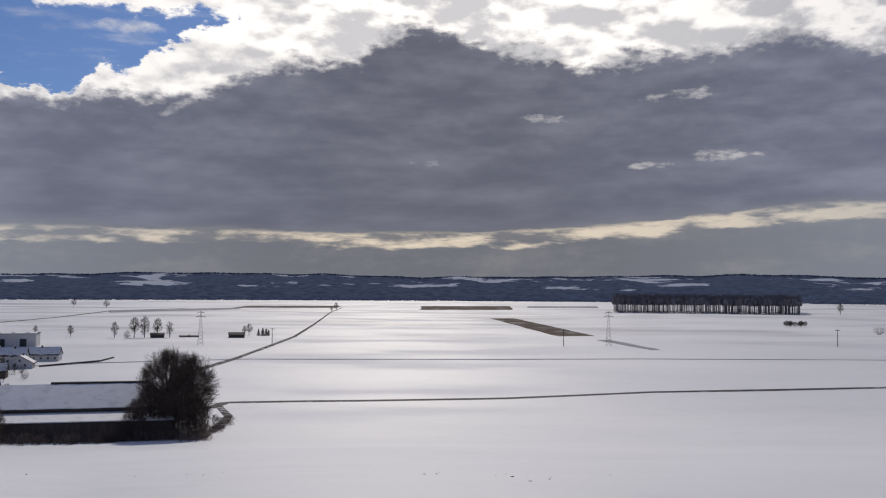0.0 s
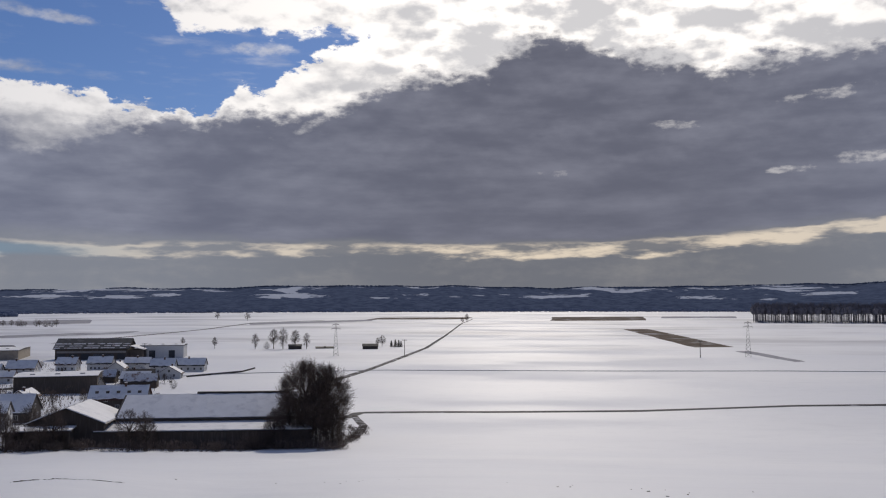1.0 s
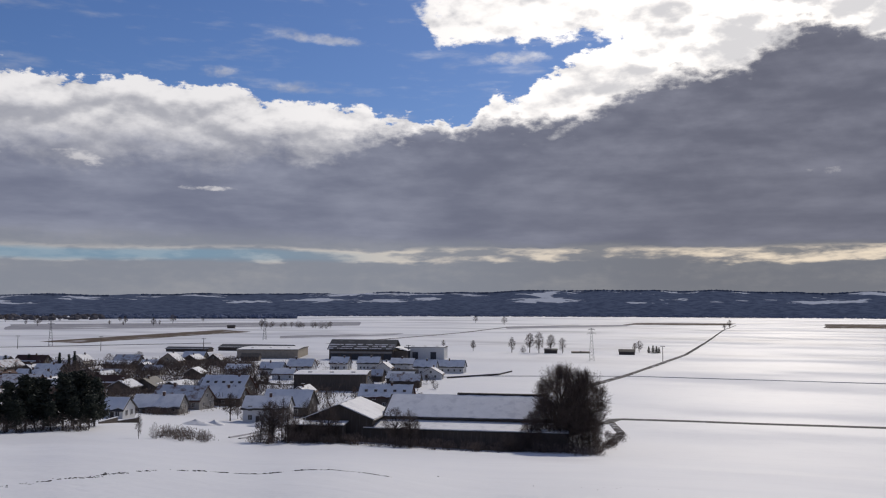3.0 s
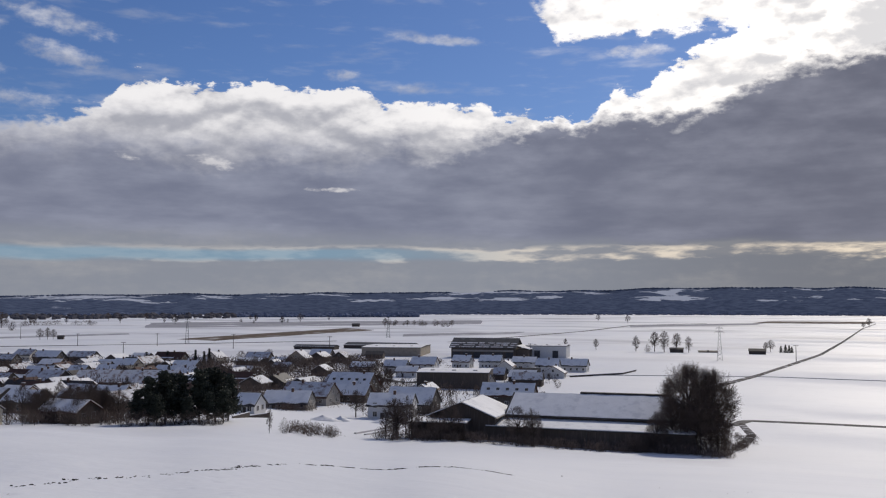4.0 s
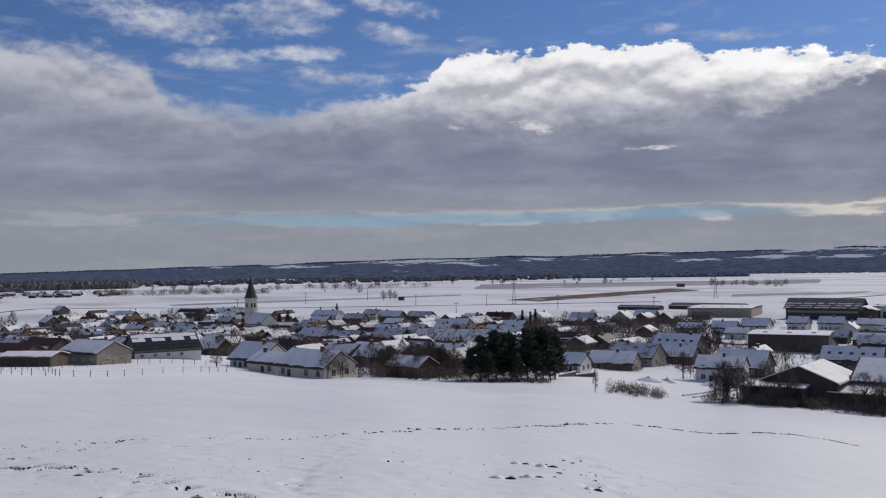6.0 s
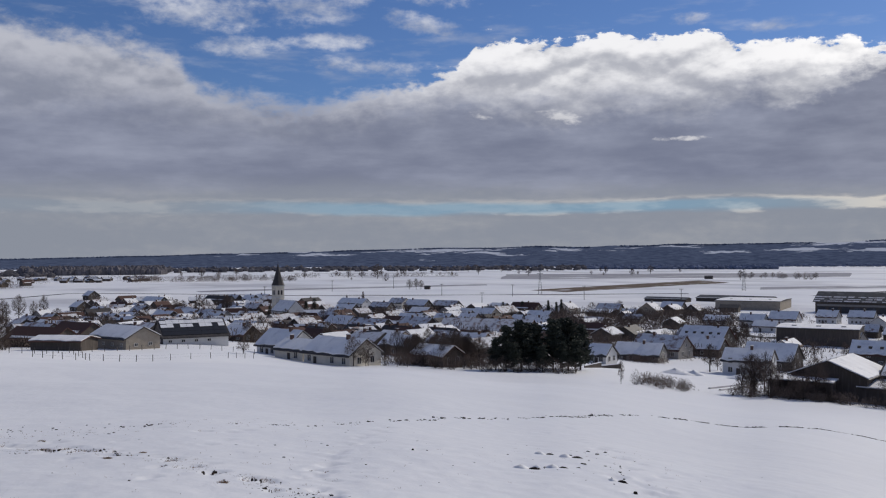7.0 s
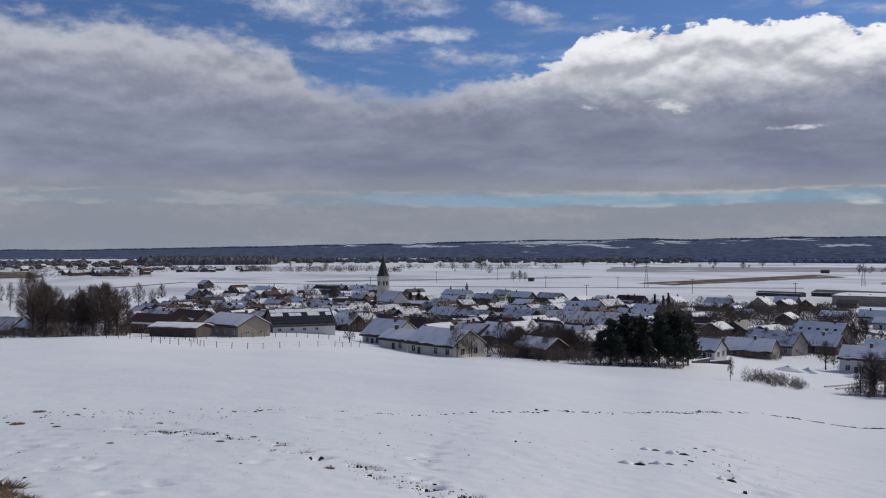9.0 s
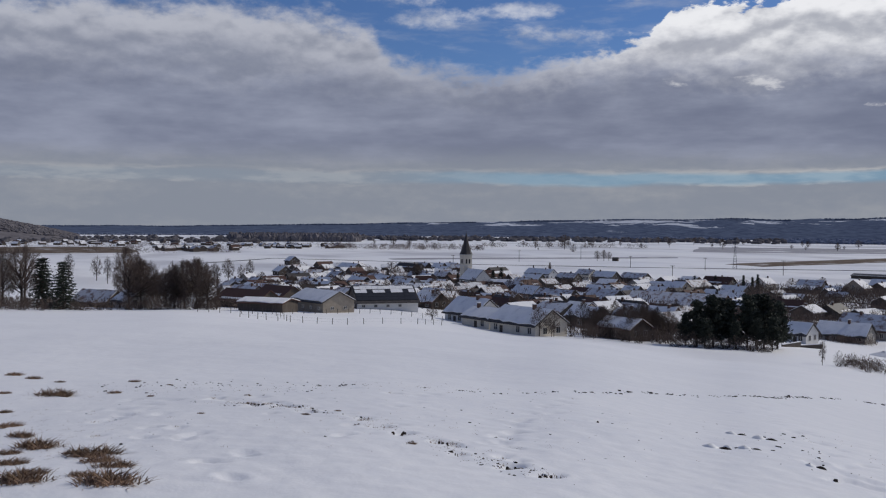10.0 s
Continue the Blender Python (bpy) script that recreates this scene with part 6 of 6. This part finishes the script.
def tuft_data(seed, n=340):
    rnd = random.Random(seed)
    b = Build()
    for _ in range(n):
        a, d = rnd.uniform(0, 6.283), rnd.random() ** 0.6
        p = Vector((math.cos(a) * d, math.sin(a) * d * 0.6, -0.05)) * (0.55 + 0.5 * noise.noise(Vector((math.cos(a) * 1.5, math.sin(a) * 1.5, seed))) + 0.35)
        tip = p + Vector((rnd.uniform(-0.4, 0.6), rnd.uniform(-0.4, 0.4), rnd.uniform(0.12, 0.75) * (1.1 - d * 0.5)))
        w = Vector((rnd.uniform(-1, 1), rnd.uniform(-1, 1), 0)).normalized() * 0.022
        mid = p.lerp(tip, 0.55) + Vector((0, 0, 0.05))
        b.solid([p - w, p + w, mid + w * 0.7, tip, mid - w * 0.7], [(0, 1, 2, 4), (4, 2, 3)])
    base = [Vector((math.cos(6.283 * i / 12) * rnd.uniform(0.4, 0.85), math.sin(6.283 * i / 12) * 0.6 * rnd.uniform(0.5, 0.85), -0.06)) for i in range(12)]
    b.solid(base + [v * 0.6 + Vector((0, 0, 0.14)) for v in base] + [Vector((0, 0, 0.16))], [(i, (i + 1) % 12, 12 + (i + 1) % 12, 12 + i) for i in range(12)] + [(12 + i, 12 + (i + 1) % 12, 24) for i in range(12)])
    return b.mesh("grass_tuft", GRASS)


TUFTS = [tuft_data(i) for i in range(4)]


def tuft(az, r, size, turn=0.0):
    o = new("grass_tuft", TUFTS[int(az * 10 + r * 3) % 4])
    o.matrix_world = Matrix.Translation(spot(az, r, 0.0)) @ pose(0, 0, 0, 0, 0, turn + az) @ Matrix.Diagonal((size * 1.05, size * 1.05, size * 0.6, 1))
    tagged(o, "tuft of brown dead grass poking through the snow", "grass tuft", "grass tufts")


for tuft_az, tuft_r, tuft_s in ((87.4, 12.95, 0.272), (89.9, 10.29, 0.149), (89.2, 9.34, 0.149), (88.4, 8.68, 0.233), (89.8, 7.91, 0.143), (89.3, 7.08, 0.231), (85.4, 7.98, 0.243), (84.2, 7.35, 0.176), (84.6, 6.73, 0.269), (87.2, 14.34, 0.083), (83.1, 14.07, 0.092), (84.2, 12.84, 0.102), (88.6, 14.87, 0.13), (89.6, 15.58, 0.147), (90.1, 13.38, 0.097), (90.1, 11.65, 0.11), (89.9, 8.48, 0.123), (88.7, 7.35, 0.133), (86, 7.08, 0.118), (82.2, 12.31, 0.054), (81.1, 13.5, 0.049), (79.3, 10.19, 0.045), (76.5, 11.87, 0.052), (86.5, 8.17, 0.088), (73, 9.9, 0.056), (66.4, 8.2, 0.056), (71, 10.2, 0.045), (85, 7.65, 0.157)):
    tuft(tuft_az, tuft_r, tuft_s, -28 + (tuft_az * 37) % 30 - 15)


def clods(name, label, line, n, width, s0, s1, seed, mat=SOIL, flat=0.6):
    """Small lumps strewn along a line on the ground; stuff."""
    rnd = random.Random(seed)
    b = Build()
    for _ in range(n):
        f = rnd.random() * (len(line) - 1)
        k = min(int(f), len(line) - 2)
        az = line[k][0] + (line[k + 1][0] - line[k][0]) * (f - k)
        r = line[k][1] + (line[k + 1][1] - line[k][1]) * (f - k)
        if noise.noise(Vector((az * 1.1, r * 0.5, seed))) < -0.05:
            continue
        p = spot(az, r) + Vector((rnd.gauss(0, width), rnd.gauss(0, width), 0.0))
        p.z = on_ground(p.x, p.y)
        s = s0 + (s1 - s0) * rnd.random() ** 2.5
        turn = pose(0, 0, 0, 0, 0, az + rnd.uniform(-35, 35))
        ring = [turn @ Vector((math.cos(1.05 * i) * rnd.uniform(0.8, 2.6), math.sin(1.05 * i) * rnd.uniform(0.4, 0.9), 0)) for i in range(6)]
        b.solid([p + v * s - Vector((0, 0, 0.02)) for v in ring] + [p + v * s * 0.6 + Vector((0, 0, s * flat * rnd.uniform(0.5, 1.3))) for v in ring], [(i, (i + 1) % 6, 6 + (i + 1) % 6, 6 + i) for i in range(6)] + [(6, 7, 8, 9, 10, 11)])
    tagged(new(name, b.mesh(name, mat)), label, "clods", kind="stuff")


clods("soil_clods", "broken line of dark clods along a furrow", [(72.4, 13), (66, 12.9), (61, 13.1), (57, 14.0), (53.4, 15)], 200, 0.05, 0.006, 0.022, 1)
clods("soil_clods", "broken line of dark clods along a furrow", [(53.4, 15.2), (49, 16.4), (44.9, 18), (41.6, 21.5), (38.6, 26), (35, 29), (31.5, 32), (28.4, 35)], 560, 0.05, 0.008, 0.027, 2)
clods("soil_clods", "scattered clods showing through the snow", [(84, 13.4), (80, 13.6), (75, 13.0), (72, 12.4)], 150, 0.4, 0.004, 0.02, 3)
clods("soil_clods", "scattered clods showing through the snow", [(80, 11.4), (75, 10.8), (70, 9.6), (66, 8.6), (62.5, 7.8), (58, 7.2)], 420, 0.11, 0.003, 0.013, 4)
clods("soil_clods", "scattered clods showing through the snow", [(80, 9.0), (72, 9.4), (64, 9.6), (56, 10.5), (46, 11), (40, 12)], 110, 0.9, 0.004, 0.014, 5)
clods("soil_clods", "scattered clods showing through the snow", [(44, 12), (43, 10.5), (41.5, 9.5)], 50, 0.3, 0.005, 0.02, 6)
clods("soil_clods", "scattered clods on the lower slope", [(24, 62), (14, 52), (4, 40), (-6, 32)], 40, 3.0, 0.02, 0.07, 7)
clods("snow_lumps", "small lumps of crusted snow", [(90, 9), (80, 10.5), (70, 10), (58, 9.5), (44, 10)], 70, 1.3, 0.008, 0.02, 8, SNOW, 0.3)
clods("soil_clods", "broken line of dark clods along a furrow", [(39.5, 24.5), (35, 29), (31.5, 32), (28.4, 35), (26.5, 37)], 420, 0.06, 0.012, 0.04, 9)


def sprigs(name, label, line, n, width, seed):
    """Single dead blades sticking out of the snow along a line."""
    rnd, b = random.Random(seed), Build()
    for _ in range(n):
        f = rnd.random() * (len(line) - 1)
        k = min(int(f), len(line) - 2)
        az = line[k][0] + (line[k + 1][0] - line[k][0]) * (f - k)
        r = line[k][1] + (line[k + 1][1] - line[k][1]) * (f - k)
        if noise.noise(Vector((az * 0.9, r * 0.7, seed))) < -0.12:
            continue
        p = spot(az, r) + Vector((rnd.gauss(0, width), rnd.gauss(0, width), 0))
        p.z = on_ground(p.x, p.y) - 0.01
        for _ in range(rnd.randint(4, 11)):
            q = p + Vector((rnd.gauss(0, 0.018), rnd.gauss(0, 0.018), 0))
            tip = q + Vector((rnd.gauss(0, 0.018), rnd.gauss(0, 0.018), rnd.uniform(0.004, 0.022)))
            w = Vector((rnd.uniform(-1, 1), rnd.uniform(-1, 1), 0)).normalized() * 0.0035
            b.solid([q - w, q + w, tip], [(0, 1, 2)])
    tagged(new(name, b.mesh(name, GRASS)), label, "grass", kind="stuff")


sprigs("grass_sprigs", "thin dead grass sprigs along a trodden line in the snow", [(78, 11.2), (75, 10.8), (70, 9.6), (66, 8.6), (62.5, 7.8), (58, 7.2)], 300, 0.1, 51)
sprigs("grass_sprigs", "thin dead grass sprigs scattered through the snow", [(90, 13), (84, 13.2), (78, 12.6), (72, 12.6), (66, 12.8), (58, 13.6)], 260, 0.45, 52)
sprigs("grass_sprigs", "thin dead grass sprigs scattered through the snow", [(88, 9.5), (78, 9.8), (68, 9.2), (58, 9.4), (48, 10.6), (40, 11.5)], 170, 0.8, 53)
sprigs("grass_sprigs", "thin dead grass sprigs round the bare tufts", [(90.5, 14), (89.5, 11), (88.5, 9), (86, 7.6)], 240, 0.4, 54)


def molehill(az, r, size):
    rnd = random.Random(int(az * 10))
    root = new("molehill")
    root.matrix_world = Matrix.Translation(spot(az, r)) @ pose(0, 0, 0, 0, 0, az)
    tagged(root, "molehill capped with snow and bare on one side", "molehill", "molehills")

    def dome(x0, rx, ry, hh, turn=0.0):
        b, rows = Build(), []
        for i in range(6):
            rho = 1 - i / 5 * 0.96
            rows += [Vector((x0 + math.cos(6.283 * j / 16) * rx * rho * rnd.uniform(0.9, 1.1), math.sin(6.283 * j / 16) * ry * rho * rnd.uniform(0.9, 1.1), -0.05 + (hh + 0.05) * max(0.0, math.cos(rho * 1.5708)) ** 0.8 * rnd.uniform(0.94, 1.06))) for j in range(16)]
        return b.solid(rows, [(i * 16 + j, i * 16 + (j + 1) % 16, (i + 1) * 16 + (j + 1) % 16, (i + 1) * 16 + j) for i in range(5) for j in range(16)])

    part("snow_cap", dome(-0.35 * size, size, size * 0.8, size * 0.27), SNOW, root, smooth=True)
    part("earth", dome(0.75 * size, size * 0.95, size * 0.34, size * 0.1), SOIL, root, "dark bare earth")


for mole_az, mole_r, mole_s in ((47.9, 10.0, 0.12), (47.0, 10.1, 0.08), (46.0, 10.1, 0.1), (45.2, 11.0, 0.11), (46.8, 11.2, 0.1), (42.4, 9.7, 0.08), (30.4, 9.0, 0.17), (31.3, 8.6, 0.12)):
    molehill(mole_az, mole_r, mole_s * 1.1)
